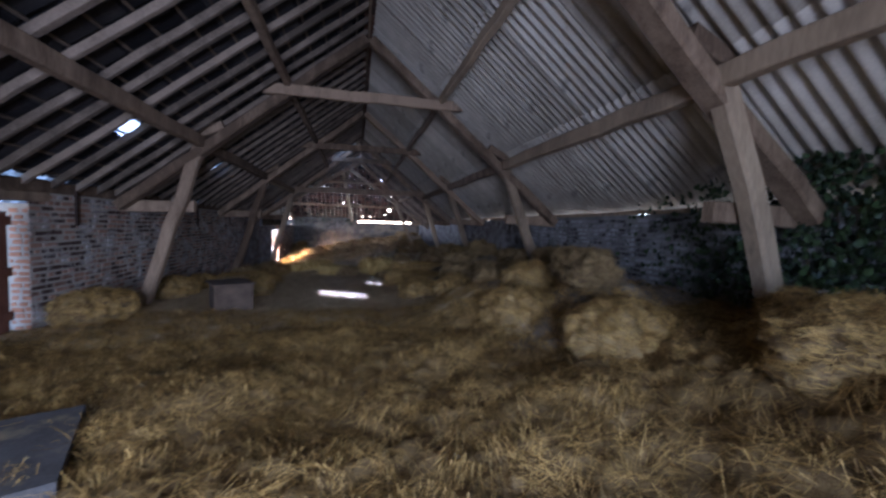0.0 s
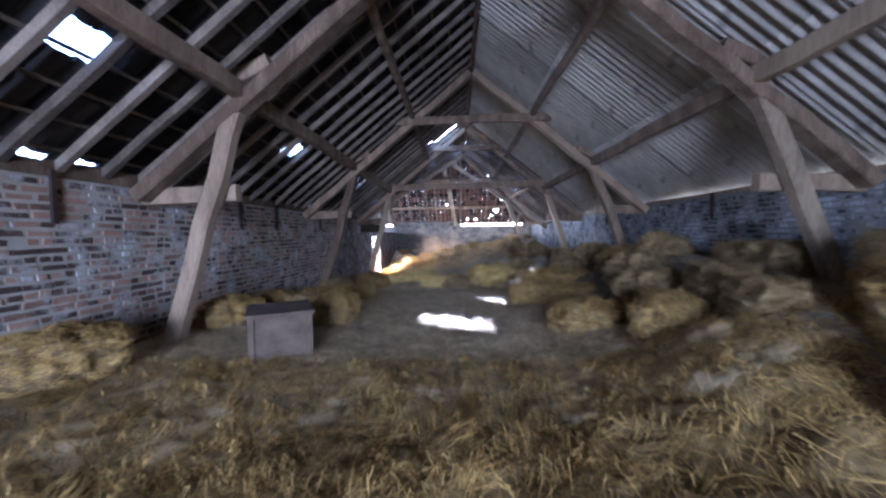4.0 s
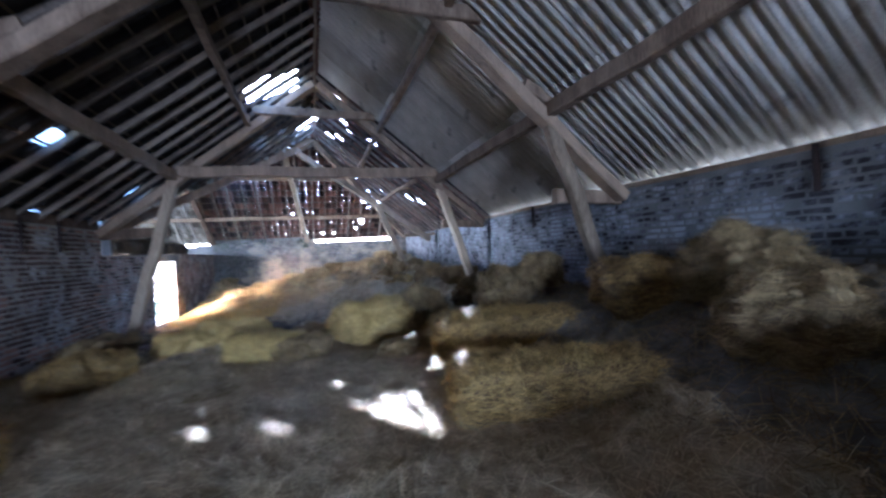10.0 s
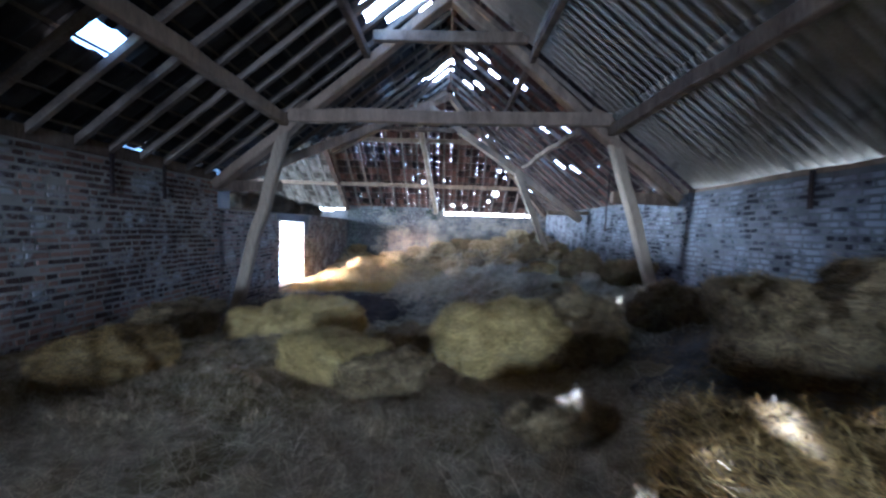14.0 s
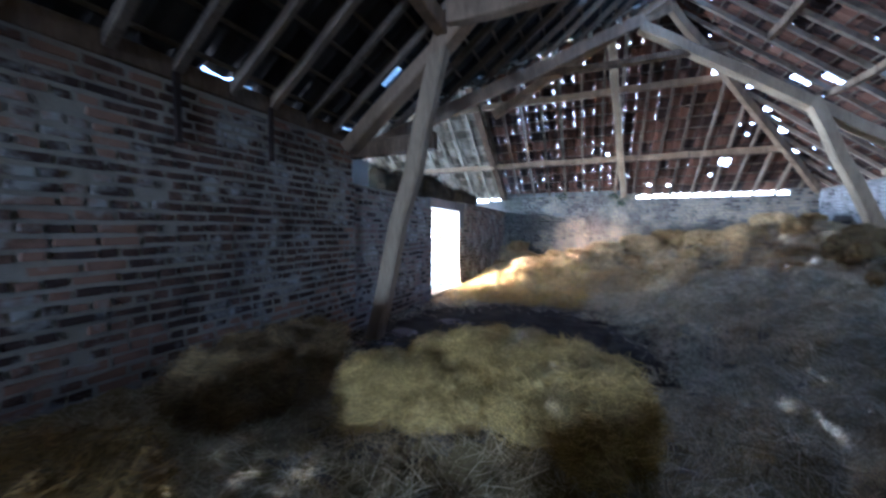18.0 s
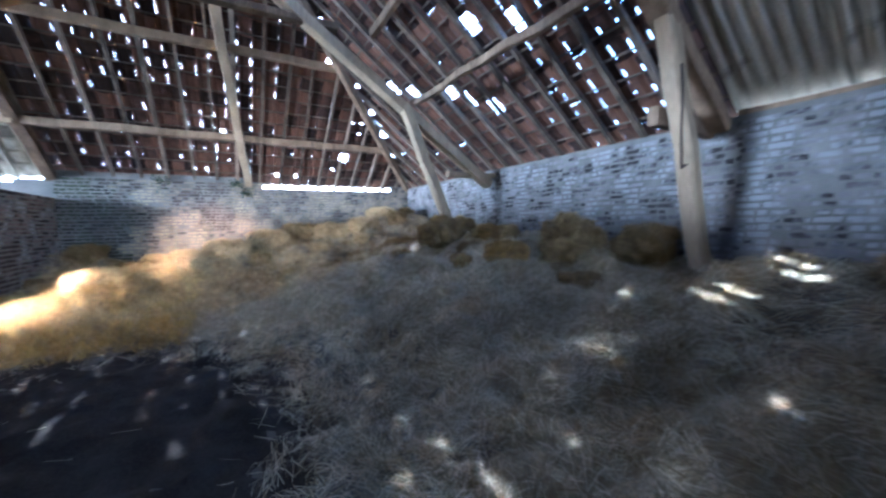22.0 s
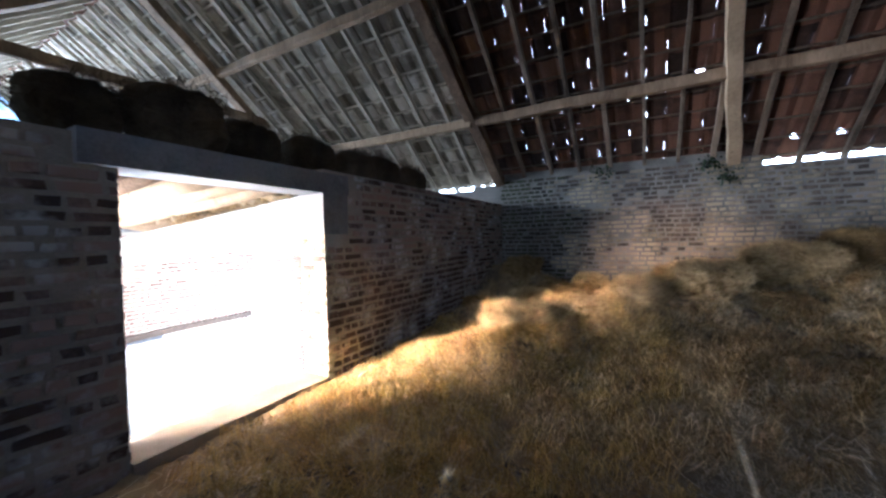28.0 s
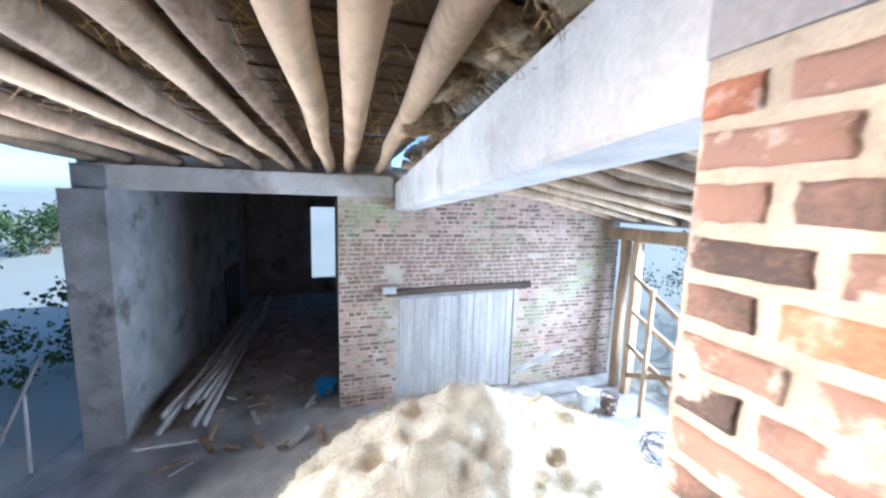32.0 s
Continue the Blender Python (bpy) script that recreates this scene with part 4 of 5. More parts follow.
GROUND_Z = -2.52
g = Build()
g.add([(-400, -400, GROUND_Z), (400, -400, GROUND_Z), (400, 400, GROUND_Z), (-400, 400, GROUND_Z)], [(0, 1, 2, 3)])
tagged(part("ground", g, M_GROUND), "dry earth yard around the barn", "ground", kind="structure")


def strands(name, count, place, mat, parent=None, rng=None, lo=0.05, hi=0.2, wide=0.0014, tilt=0.16):
    """Loose straws: thin two-sided folded blades; place(rng) gives a point and its slope's normal, or None."""
    rng = rng or random.Random(3)
    b = Build()
    for _ in range(count):
        got = place(rng)
        if not got:
            continue
        p, n = got
        a = rng.uniform(0, 2 * math.pi)
        d = Vector((math.cos(a), math.sin(a), 0))
        d = (d - n * d.dot(n)).normalized() + n * rng.uniform(-0.1, tilt)
        d.normalize()
        s = d.cross(n).normalized()
        L, w = rng.uniform(lo, hi), wide * rng.uniform(0.7, 1.5)
        o = Vector(p) + n * rng.uniform(0.004, 0.03)
        bend = n * rng.uniform(-0.03, 0.03) * L * 4
        m = o + d * (L / 2) + bend * 0.5
        e = o + d * L
        k = len(b.v)
        b.v += [tuple(o - s * w), tuple(o + s * w), tuple(m + s * w), tuple(m - s * w), tuple(e + s * w * 0.7), tuple(e - s * w * 0.7), tuple(m + n * w)]
        b.f += [(k, k + 1, k + 2, k + 3), (k + 3, k + 2, k + 4, k + 5)]
    ob = part(name, b, mat, parent)
    return tagged(ob, kind="stuff")


def slope_at(x, y):
    e = 0.06
    return Vector((floor_z(x - e, y) - floor_z(x + e, y), floor_z(x, y - e) - floor_z(x, y + e), 2 * e)).normalized()


def scatter(x0, x1, y0, y1, keep=1.0):
    def place(r):
        x, y = r.uniform(x0, x1), r.uniform(y0, y1)
        if r.random() > 0.004 + 0.99 * step(0.75, 1.35, math.hypot((x + 2.3) / 1.8, (y - 17.0) / 2.1)):
            return None
        return (x, y, floor_z(x, y)), slope_at(x, y)
    return place


def tufts(name, count, place, mat, parent, rng, per=20, lo=0.10, hi=0.26, wide=0.0017, spread=0.05, lift=1.0):
    """Locks of straw that lie the same way and arch out of the mass."""
    b = Build()
    for _ in range(count):
        got = place(rng)
        if not got:
            continue
        p0, n = Vector(got[0]), Vector(got[1])
        a0 = rng.uniform(0, 2 * math.pi)
        for _k in range(per):
            a = a0 + rng.gauss(0, 0.38)
            d = Vector((math.cos(a), math.sin(a), 0))
            d = (d - n * d.dot(n)).normalized()
            s = d.cross(n)
            L, w = rng.uniform(lo, hi), wide * rng.uniform(0.7, 1.4)
            o = p0 + s * rng.gauss(0, spread) + d * rng.gauss(-L / 2, spread) + n * rng.uniform(-0.01, 0.02)
            m = o + d * L * 0.5 + n * (lift * rng.uniform(0.01, 0.06))
            e = o + d * L + n * (lift * rng.uniform(-0.03, 0.035))
            k = len(b.v)
            b.v += [tuple(o - s * w), tuple(o + s * w), tuple(m + s * w), tuple(m - s * w), tuple(e + s * w * 0.7), tuple(e - s * w * 0.7)]
            b.f += [(k, k + 1, k + 2, k + 3), (k + 3, k + 2, k + 4, k + 5)]
    return tagged(part(name, b, mat, parent), kind="stuff")


strands("loose_straw", 70000, scatter(-4.1, 4.1, -1.2, 6.0), M_STRAW, floor, random.Random(5), wide=0.0015)
strands("loose_straw", 80000, scatter(-4.1, 1.9, 6.0, 16.0), M_STRAW_MID, floor, random.Random(6), wide=0.0017)
strands("loose_straw", 26000, scatter(1.6, 4.1, 6.0, 16.0), M_STRAW_BROWN, floor, random.Random(26), wide=0.0017)
strands("loose_straw", 60000, scatter(-4.1, 4.1, 16.0, 25.4), M_STRAW_OLD, floor, random.Random(7), wide=0.0019)
tufts("straw_lock", 2600, scatter(-4.1, 3.2, -0.9, 6.0), M_STRAW, floor, random.Random(15), lo=0.07, hi=0.24, wide=0.0016)
tufts("straw_lock", 2000, scatter(-4.1, 1.8, 6.0, 16.0), M_STRAW_MID, floor, random.Random(16), per=22, lo=0.06, hi=0.17, wide=0.0011, lift=0.6)
tufts("straw_lock", 4200, scatter(-1.4, 4.0, 13.8, 25.2), M_STRAW_OLD, floor, random.Random(17), per=18, lo=0.08, hi=0.24, wide=0.0022, lift=0.7)
tufts("straw_lock", 1500, scatter(-0.9, 3.4, 14.2, 20.4), M_STRAW_OLD, floor, random.Random(22), per=14, lo=0.10, hi=0.26, wide=0.0024, lift=1.0)
tufts("straw_lock", 420, scatter(-3.2, -0.2, 1.6, 4.4), M_STRAW, floor, random.Random(20), per=18, lo=0.07, hi=0.2, wide=0.0011)
tufts("straw_lock", 1000, scatter(-4.0, -0.2, 12.0, 15.4), M_STRAW_BRIGHT, floor, random.Random(19), per=18, lo=0.06, hi=0.17, wide=0.0009)
tufts("straw_lock", 1500, scatter(-4.0, 0.8, 20.6, 24.6), M_STRAW_BRIGHT, floor, random.Random(18), per=18, lo=0.08, hi=0.28, wide=0.0019, lift=1.7)
tufts("straw_lock", 900, scatter(-3.4, 3.2, 21.2, 24.8), M_STRAW_BROWN, floor, random.Random(21), per=16, lo=0.08, hi=0.28, wide=0.0019, lift=2.2)
tufts("straw_lock", 1100, scatter(-4.1, -1.4, 19.2, 22.6), M_STRAW_NEW, floor, random.Random(23), per=15, lo=0.07, hi=0.24, wide=0.0017, lift=1.7)

# ---------------------------------------------------------------- straw bales


def bale_mesh(seed, lx, ly, lz, round_off=0.12, rough=0.05):
    """A slumped straw bale: a rounded box with a lumpy, shaggy skin, base at z 0."""
    r = random.Random(seed)
    off = Vector((r.uniform(0, 50), r.uniform(0, 50), r.uniform(0, 50)))
    b, k = Build(), 20
    half = Vector((lx / 2, ly / 2, lz / 2))
    index = {}

    def put(c):
        key = tuple(round(q, 4) for q in c)
        if key not in index:
            p = Vector((c[0] * half.x, c[1] * half.y, c[2] * half.z))
            inner = Vector([max(-h + round_off, min(h - round_off, q)) for q, h in zip(p, half)])
            d = p - inner
            if d.length > 1e-6:
                p = inner + d.normalized() * min(d.length, round_off)
            nrm = p.normalized()
            p += nrm * (rough * noise.noise(p * 4.5 + off) + 0.6 * rough * noise.noise(p * 10 + off) + 0.4 * rough * noise.noise(p * 24 + off))
            p.z = max(p.z, -half.z * 0.98) + half.z
            index[key] = len(b.v)
            b.v.append(tuple(p))
        return index[key]
    for axis in range(3):
        for sign in (-1, 1):
            for i in range(k):
                for j in range(k):
                    q = []
                    for a, c in ((i, j), (i + 1, j), (i + 1, j + 1), (i, j + 1)):
                        v = [0, 0, 0]
                        v[axis], v[(axis + 1) % 3], v[(axis + 2) % 3] = sign, 2 * a / k - 1, 2 * c / k - 1
                        q.append(put(v))
                    b.f.append(tuple(q if sign > 0 else q[::-1]))
    return b.mesh("straw_bale", smooth=True)


def bale(seed, size, label, mat, straw, round_off=0.12, rough=0.05, shag=6500, name="straw_bale", category="straw bale", group="straw bales", tilt=0.38):
    me = bale_mesh(seed, *size, round_off, rough)
    me.materials.append(mat)
    ob = tagged(new(name, me), label, category, group)
    polys = [p for p in me.polygons if p.normal.z > -0.3]
    r = random.Random(seed + 90)
    areas = np.cumsum([p.area for p in polys])

    def place(q):
        p = polys[int(np.searchsorted(areas, q.random() * areas[-1]))]
        a, c, d = [me.vertices[i].co for i in p.vertices[:3]]
        s, t = q.random(), q.random()
        return a + (c - a) * s + (d - c) * t, p.normal
    firm = tilt < 0.2
    strands("straw", int(shag * 1.3), place, straw, ob, r, lo=0.03 if firm else 0.04, hi=0.09 if firm else 0.15, wide=0.0011 if firm else 0.0013, tilt=tilt)
    tufts("straw_lock", shag // 14, place, straw, ob, r, per=12, lo=0.05, hi=0.11 if firm else 0.16, wide=0.0011, spread=0.03, lift=0.2 if firm else 1.0)
    return ob


B_BOX = bale(1, (0.95, 0.5, 0.42), "squarish yellow straw bale lying on the litter", M_BALE_FRESH, M_STRAW_NEW, 0.09, 0.05, 9000, tilt=0.08)
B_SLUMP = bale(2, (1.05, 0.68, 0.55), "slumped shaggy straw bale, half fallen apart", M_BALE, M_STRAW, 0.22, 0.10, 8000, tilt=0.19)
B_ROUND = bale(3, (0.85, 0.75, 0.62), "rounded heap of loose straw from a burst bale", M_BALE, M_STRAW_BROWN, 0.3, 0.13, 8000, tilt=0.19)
B_SOFT = bale(7, (1.05, 0.62, 0.5), "plump pale yellow straw bale with a rounded top", M_BALE_FRESH, M_STRAW_NEW, 0.2, 0.10, 9000, tilt=0.10)
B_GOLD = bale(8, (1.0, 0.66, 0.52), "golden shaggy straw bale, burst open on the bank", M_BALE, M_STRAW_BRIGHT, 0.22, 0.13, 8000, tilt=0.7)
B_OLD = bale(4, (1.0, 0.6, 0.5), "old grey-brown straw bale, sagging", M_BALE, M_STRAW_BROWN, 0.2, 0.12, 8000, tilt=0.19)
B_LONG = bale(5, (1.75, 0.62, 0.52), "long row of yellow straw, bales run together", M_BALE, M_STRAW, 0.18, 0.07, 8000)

B_BUNDLE = bale(6, (0.42, 0.4, 0.36), "small round straw bale on the loft edge, darkened as a silhouette", M_BUNDLE, M_BUNDLE, 0.17, 0.04, 450, "round_bale", "straw bale", "loft bales")


def set_bale(proto, x, y, yaw, scale=1.0, sink=0.08, tip=0.0, dz=0.0):
    m = pose(x, y, floor_z(x, y) - sink + dz, 0, tip, yaw)
    ob = copy_thing(proto, m)
    ob.scale = (scale, scale, scale)
    return ob


BALES = (
    (B_SLUMP, -3.68, 5.5, 62, 0.8, 0.04), (B_SLUMP, -3.75, 7.9, 75, 0.85, 0.1), (B_SLUMP, -2.25, 8.1, 100, 0.85, 0.06), (B_OLD, -3.0, 9.2, 20, 0.8, 0.14), (B_LONG, -2.95, 10.35, 25, 0.85, 0.16), (B_OLD, -3.5, 11.7, 80, 0.9, 0.1),
    (B_SLUMP, -3.8, 9.4, 85, 0.8, 0.15), (B_OLD, -0.45, 12.75, 25, 0.72, 0.1), (B_OLD, -3.3, 14.3, 85, 1.0, 0.1), (B_SLUMP, -2.8, 12.85, 70, 0.85, 0.1), (B_OLD, -3.75, 15.0, 75, 0.85, 0.1),
    (B_BOX, -0.92, 13.05, -31, 1.0, 0.02), (B_SOFT, -2.0, 15.05, 25, 1.0, 0.1), (B_SOFT, -1.58, 14.62, -30, 1.05, 0.14), (B_SOFT, -2.2, 14.5, 10, 0.9, 0.16), (B_OLD, -0.4, 13.85, 60, 0.75, 0.08),
    (B_SOFT, 0.7, 13.6, 15, 1.3, 0.05), (B_ROUND, 1.5, 13.7, 50, 1.1, 0.05), (B_OLD, 0.85, 12.15, 20, 0.65, 0.12), (B_LONG, 1.75, 11.0, -14, 0.9, 0.12), (B_LONG, 1.45, 9.75, -20, 0.88, 0.18),
    (B_SLUMP, 1.25, 7.25, 15, 0.85, 0.12), (B_SLUMP, 1.75, 6.45, 60, 0.85, 0.12), (B_OLD, 2.3, 7.8, 30, 1.0, 0.2), (B_OLD, 2.5, 6.7, 70, 1.0, 0.1), (B_OLD, 2.2, 5.8, 70, 0.8, 0.14),
    (B_SLUMP, 2.7, 5.1, 50, 1.0, 0.15), (B_SLUMP, 2.0, 4.0, 15, 0.9, 0.2), (B_OLD, 2.9, 3.9, 80, 1.0, 0.12), (B_OLD, 3.1, 12.3, 50, 1.0, 0.1),
    (B_SLUMP, 2.45, 2.6, 25, 1.0, 0.15), (B_SLUMP, 3.0, 1.2, 40, 1.1, 0.3), (B_OLD, 3.5, 5.6, 80, 1.1, 0.1), (B_OLD, 2.7, 8.9, 30, 1.1, 0.24), (B_ROUND, 3.4, 9.6, 15, 1.2, 0.26),
    (B_SLUMP, 3.0, 10.4, 60, 1.1, 0.24), (B_OLD, 3.6, 7.6, 85, 1.1, 0.22), (B_ROUND, 2.5, 12.4, 60, 1.0, 0.12), (B_OLD, 3.4, 13.6, 85, 1.1, 0.1), (B_ROUND, 2.9, 14.4, 20, 0.9, 0.12),
    (B_ROUND, 2.9, 17.45, 40, 0.9, 0.1), (B_OLD, 3.6, 16.9, 20, 0.95, 0.05), (B_ROUND, 2.45, 20.0, 10, 0.85, 0.08), (B_OLD, 2.7, 18.5, 60, 0.6, 0.1), (B_SLUMP, 3.0, 19.4, 40, 0.6, 0.12),
    (B_SLUMP, 2.2, 17.9, 130, 0.5, 0.1), (B_ROUND, 3.4, 18.1, 75, 0.55, 0.1), (B_OLD, 2.45, 19.1, 20, 0.45, 0.08), (B_OLD, 3.6, 19.8, 100, 0.6, 0.1), (B_SLUMP, 2.0, 18.7, 65, 0.42, 0.09),
    (B_ROUND, 2.9, 21.2, 15, 0.5, 0.1), (B_SLUMP, 1.95, 20.7, 80, 0.45, 0.1), (B_OLD, 2.4, 16.9, 140, 0.45, 0.1), (B_GOLD, 0.9, 23.4, 100, 0.5, 0.12), (B_GOLD, 1.9, 23.1, 60, 0.5, 0.12), (B_OLD, -0.4, 23.3, 20, 0.45, 0.12), (B_GOLD, 2.8, 24.1, 140, 0.7, 0.1),
    (B_GOLD, 1.4, 23.95, 5, 0.85, 0.12), (B_GOLD, 2.15, 23.7, 30, 0.75, 0.1), (B_OLD, 0.6, 24.2, 0, 0.8, 0.12), (B_GOLD, -0.15, 23.9, 12, 0.8, 0.12), (B_OLD, 3.0, 23.4, 60, 0.7, 0.1), (B_OLD, 3.6, 24.2, 60, 0.75, 0.1),
    (B_GOLD, -1.0, 23.3, 30, 0.7, 0.12), (B_GOLD, -1.7, 23.0, 70, 0.7, 0.12), (B_GOLD, -2.3, 22.6, 15, 0.7, 0.14), (B_GOLD, -2.85, 22.0, 40, 0.65, 0.18), (B_OLD, -3.6, 24.7, 80, 0.8, 0.15), (B_OLD, -1.1, 24.5, 10, 0.9, 0.12),
    (B_OLD, -2.6, 24.1, 40, 0.8, 0.2), (B_OLD, 3.4, 22.1, 80, 1.0, 0.12), (B_ROUND, 3.4, 20.8, 40, 0.75, 0.12), (B_OLD, 2.6, 22.3, 20, 0.8, 0.25), (B_OLD, 0.6, 22.9, 60, 0.7, 0.25),
    (B_GOLD, -3.16, 23.77, 20, 0.5, 0.06), (B_GOLD, -2.46, 24.75, 80, 0.6, 0.08), (B_GOLD, -2.0, 23.6, 130, 0.5, 0.06), (B_GOLD, -1.41, 23.85, 50, 0.5, 0.06), (B_OLD, -3.85, 23.2, 10, 0.4, 0.06), (B_GOLD, -2.75, 22.9, 100, 0.48, 0.05))
for proto, x, y, yaw, s, sink in BALES:
    set_bale(proto, x, y, yaw, s, sink)
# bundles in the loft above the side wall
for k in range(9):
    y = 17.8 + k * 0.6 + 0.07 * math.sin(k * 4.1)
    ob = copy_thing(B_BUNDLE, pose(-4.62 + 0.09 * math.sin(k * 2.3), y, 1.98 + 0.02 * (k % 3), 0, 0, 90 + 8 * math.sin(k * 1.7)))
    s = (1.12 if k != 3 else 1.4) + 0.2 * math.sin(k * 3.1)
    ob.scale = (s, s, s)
for proto in (B_BOX, B_SOFT, B_GOLD, B_SLUMP, B_ROUND, B_OLD, B_LONG, B_BUNDLE):
    for o in (*proto.children_recursive, proto):
        bpy.data.objects.remove(o)

# ---------------------------------------------------------------- door, box, bits
door = thing("door", "closed dark red ledged board door", "door", kind="structure")
for i in range(8):
    b = Build()
    y = DOOR_Y0 + 0.02 + i * 0.1325
    b.beam((X_IN - 0.16, y + 0.066, 0.55), (X_IN - 0.16, y + 0.066, DOOR_Z - 0.05), 0.127, 0.028, up=(1, 0, 0), chamfer=0.004)
    part("board", b, M_DOOR, door)
for z0, z1 in ((0.9, 0.9), (1.45, 1.45), (2.08, 2.08)):
    b = Build()
    b.beam((X_IN - 0.125, DOOR_Y0 + 0.06, z0), (X_IN - 0.125, DOOR_Y1 - 0.1, z1), 0.04, 0.11, chamfer=0.005)
    part("ledge", b, M_DOOR, door)
for z0, z1 in ((0.97, 1.38), (1.52, 2.01)):
    b = Build()
    b.beam((X_IN - 0.125, DOOR_Y1 - 0.2, z0), (X_IN - 0.125, DOOR_Y0 + 0.14, z1), 0.10, 0.035, up=(1, 0, 0), chamfer=0.005)
    part("brace", b, M_DOOR, door)
for z in (0.9, 2.08):
    b = Build()
    b.beam((X_IN - 0.1, DOOR_Y0 + 0.02, z), (X_IN - 0.1, DOOR_Y0 + 0.45, z), 0.008, 0.04, chamfer=0.001)
    hinge = part("strap_hinge", b, M_IRON, door)
    for dy in (0.06, 0.22, 0.38):
        b = Build()
        b.log((X_IN - 0.097, DOOR_Y0 + dy, z), (X_IN - 0.088, DOOR_Y0 + dy, z), 0.011, 0.008, 8, 0.0)
        part("bolt", b, M_IRON, hinge)
member("door_lintel", "squared timber lintel over the red door", "lintel", (X_IN - 0.14, DOOR_Y0 - 0.3, 2.40), (X_IN - 0.14, DOOR_Y1 + 0.3, 2.40), 0.34, 0.13, M_OAK)

box = thing("wooden_box", "weathered plywood box with a flat lid standing on the straw", "box", place=pose(-2.27, 6.4, 0.64, 0, 0, 28) @ Matrix.Diagonal((1.12, 1.12, 0.9, 1)))
b = Build()
b.box((-0.24, -0.26, 0), (0.24, 0.26, 0.50))
part("body", b, M_BOX, box)
b = Build()
b.beam((0, -0.30, 0.52), (0, 0.30, 0.52), 0.56, 0.035, chamfer=0.006)
part("lid", b, M_BOX, box)
for sx in (-1, 1):
    b = Build()
    b.beam((sx * 0.235, -0.268, 0.0), (sx * 0.235, -0.268, 0.50), 0.05, 0.018, up=(0, 1, 0), chamfer=0.003)
    part("batten", b, M_BOX, box)

for y in (5.95, 8.9, 10.15, 12.6, 14.35, 15.2):
    b = Build()
    b.beam((X_IN + 0.035, y, 2.02), (X_IN + 0.035, y, 2.52), 0.05, 0.03, up=(1, 0, 0), chamfer=0.004)
    tagged(part("iron_strap", b, M_IRON), "rusty iron strap hanging from the wall plate", "iron strap", "wall straps")
for y in (9.4, 14.0):
    b = Build()
    b.beam((W - 0.035, y, 2.08), (W - 0.035, y, 2.52), 0.05, 0.03, up=(1, 0, 0), chamfer=0.004)
    tagged(part("iron_strap", b, M_IRON), "rusty iron strap hanging from the wall plate", "iron strap", "wall straps")
# cement slab and rubble on the trodden floor
M_SLAB = material("dusty_slab", (0.06, 0.054, 0.046), (0.15, 0.135, 0.115), scale=3, fine=60, bump=0.5, stain=(0.26, 0.20, 0.11), stain_at=0.58)
b = Build()
b.beam((-2.62, 1.66, 0.755), (-1.80, 2.04, 0.745), 1.0, 0.2, chamfer=0.02, jitter=0.01)
tagged(part("concrete_slab", b, M_SLAB), "grey concrete slab half covered with straw", "slab")


def rubble(name, label, x, y, r, h, mat, seed, sides=9):
    q = random.Random(seed)
    b = Build()
    z = floor_z(x, y) - 0.02
    n = sides
    ring = [(r * q.uniform(0.7, 1.2) * math.cos(6.283 * i / n), r * q.uniform(0.6, 1.1) * math.sin(6.283 * i / n)) for i in range(n)]
    v = [(x + a, y + c, z) for a, c in ring] + [(x + a * 0.82, y + c * 0.82, z + h * q.uniform(0.8, 1.1)) for a, c in ring]
    b.add(v, [(i, (i + 1) % n, n + (i + 1) % n, n + i) for i in range(n)] + [tuple(range(n, 2 * n))])
    return tagged(part(name, b, mat), label, "rubble", "rubble on the floor")


for i, (x, y, r, h) in enumerate(((-3.2, 17.6, 0.42, 0.04), (-3.6, 16.8, 0.2, 0.04), (-3.75, 16.0, 0.12, 0.06), (-3.45, 16.15, 0.07, 0.05), (-3.2, 16.4, 0.06, 0.04),
                                   (-3.9, 15.6, 0.1, 0.07), (-3.1, 16.9, 0.07, 0.04), (-2.8, 16.2, 0.05, 0.03))):
    rubble("cement_lump", "flat broken piece of pinkish floor cement", x, y, r, h, M_CEMENT, i)
for i, (x, y) in enumerate(((0.45, 1.6), (-2.6, 13.9))):
    rubble("paper_scrap", "crumpled white scrap lying on the straw", x, y, 0.06, 0.03, M_PLASTER, 40 + i, 6)

# ivy that has grown in over the right wall
r = random.Random(8)
ivy = thing("ivy", "dark green ivy hanging in over the wall top", "ivy")
leaf = Build()
leaf.add([(0, 0, 0), (0.035, 0.02, 0.006), (0.02, 0.06, 0.0), (0, 0.085, -0.01), (-0.02, 0.06, 0.0), (-0.035, 0.02, 0.006)], [(0, 1, 2, 3), (0, 3, 4, 5)])
leaf_me = leaf.mesh("leaf")
leaf_me.materials.append(M_IVY)
rest = Build()
for i in range(3400):
    y = r.gauss(1.9, 0.95)
    z = r.uniform(1.15, 2.9) - abs(y - 1.9) * 0.12
    x = W - 0.03 - r.random() * 0.16
    if z > 2.5:
        x = W - (z - 2.62) / SLOPE - 0.06 - r.random() * 0.12
    m = pose(x, y, z, r.uniform(60, 130), r.uniform(-40, 40), r.uniform(40, 140)) @ Matrix.Scale(r.uniform(0.55, 1.1), 4)
    if i < 200:
        ob = new("leaf", leaf_me)
        ob.parent = ivy
        ob.matrix_basis = m
    else:
        rest.add([tuple(m @ v.co) for v in leaf_me.vertices], [tuple(p.vertices) for p in leaf_me.polygons])
tagged(part("foliage", rest, M_IVY, ivy), kind="stuff")
b = Build()
for k in range(6):
    y = 1.2 + k * 0.3
    b.log((W - 0.03, y, 1.2), (W - 0.05, y + r.uniform(-0.3, 0.3), 2.6), 0.012, 0.006, 6, 0.03)
part("stem", b, M_OAK, ivy)

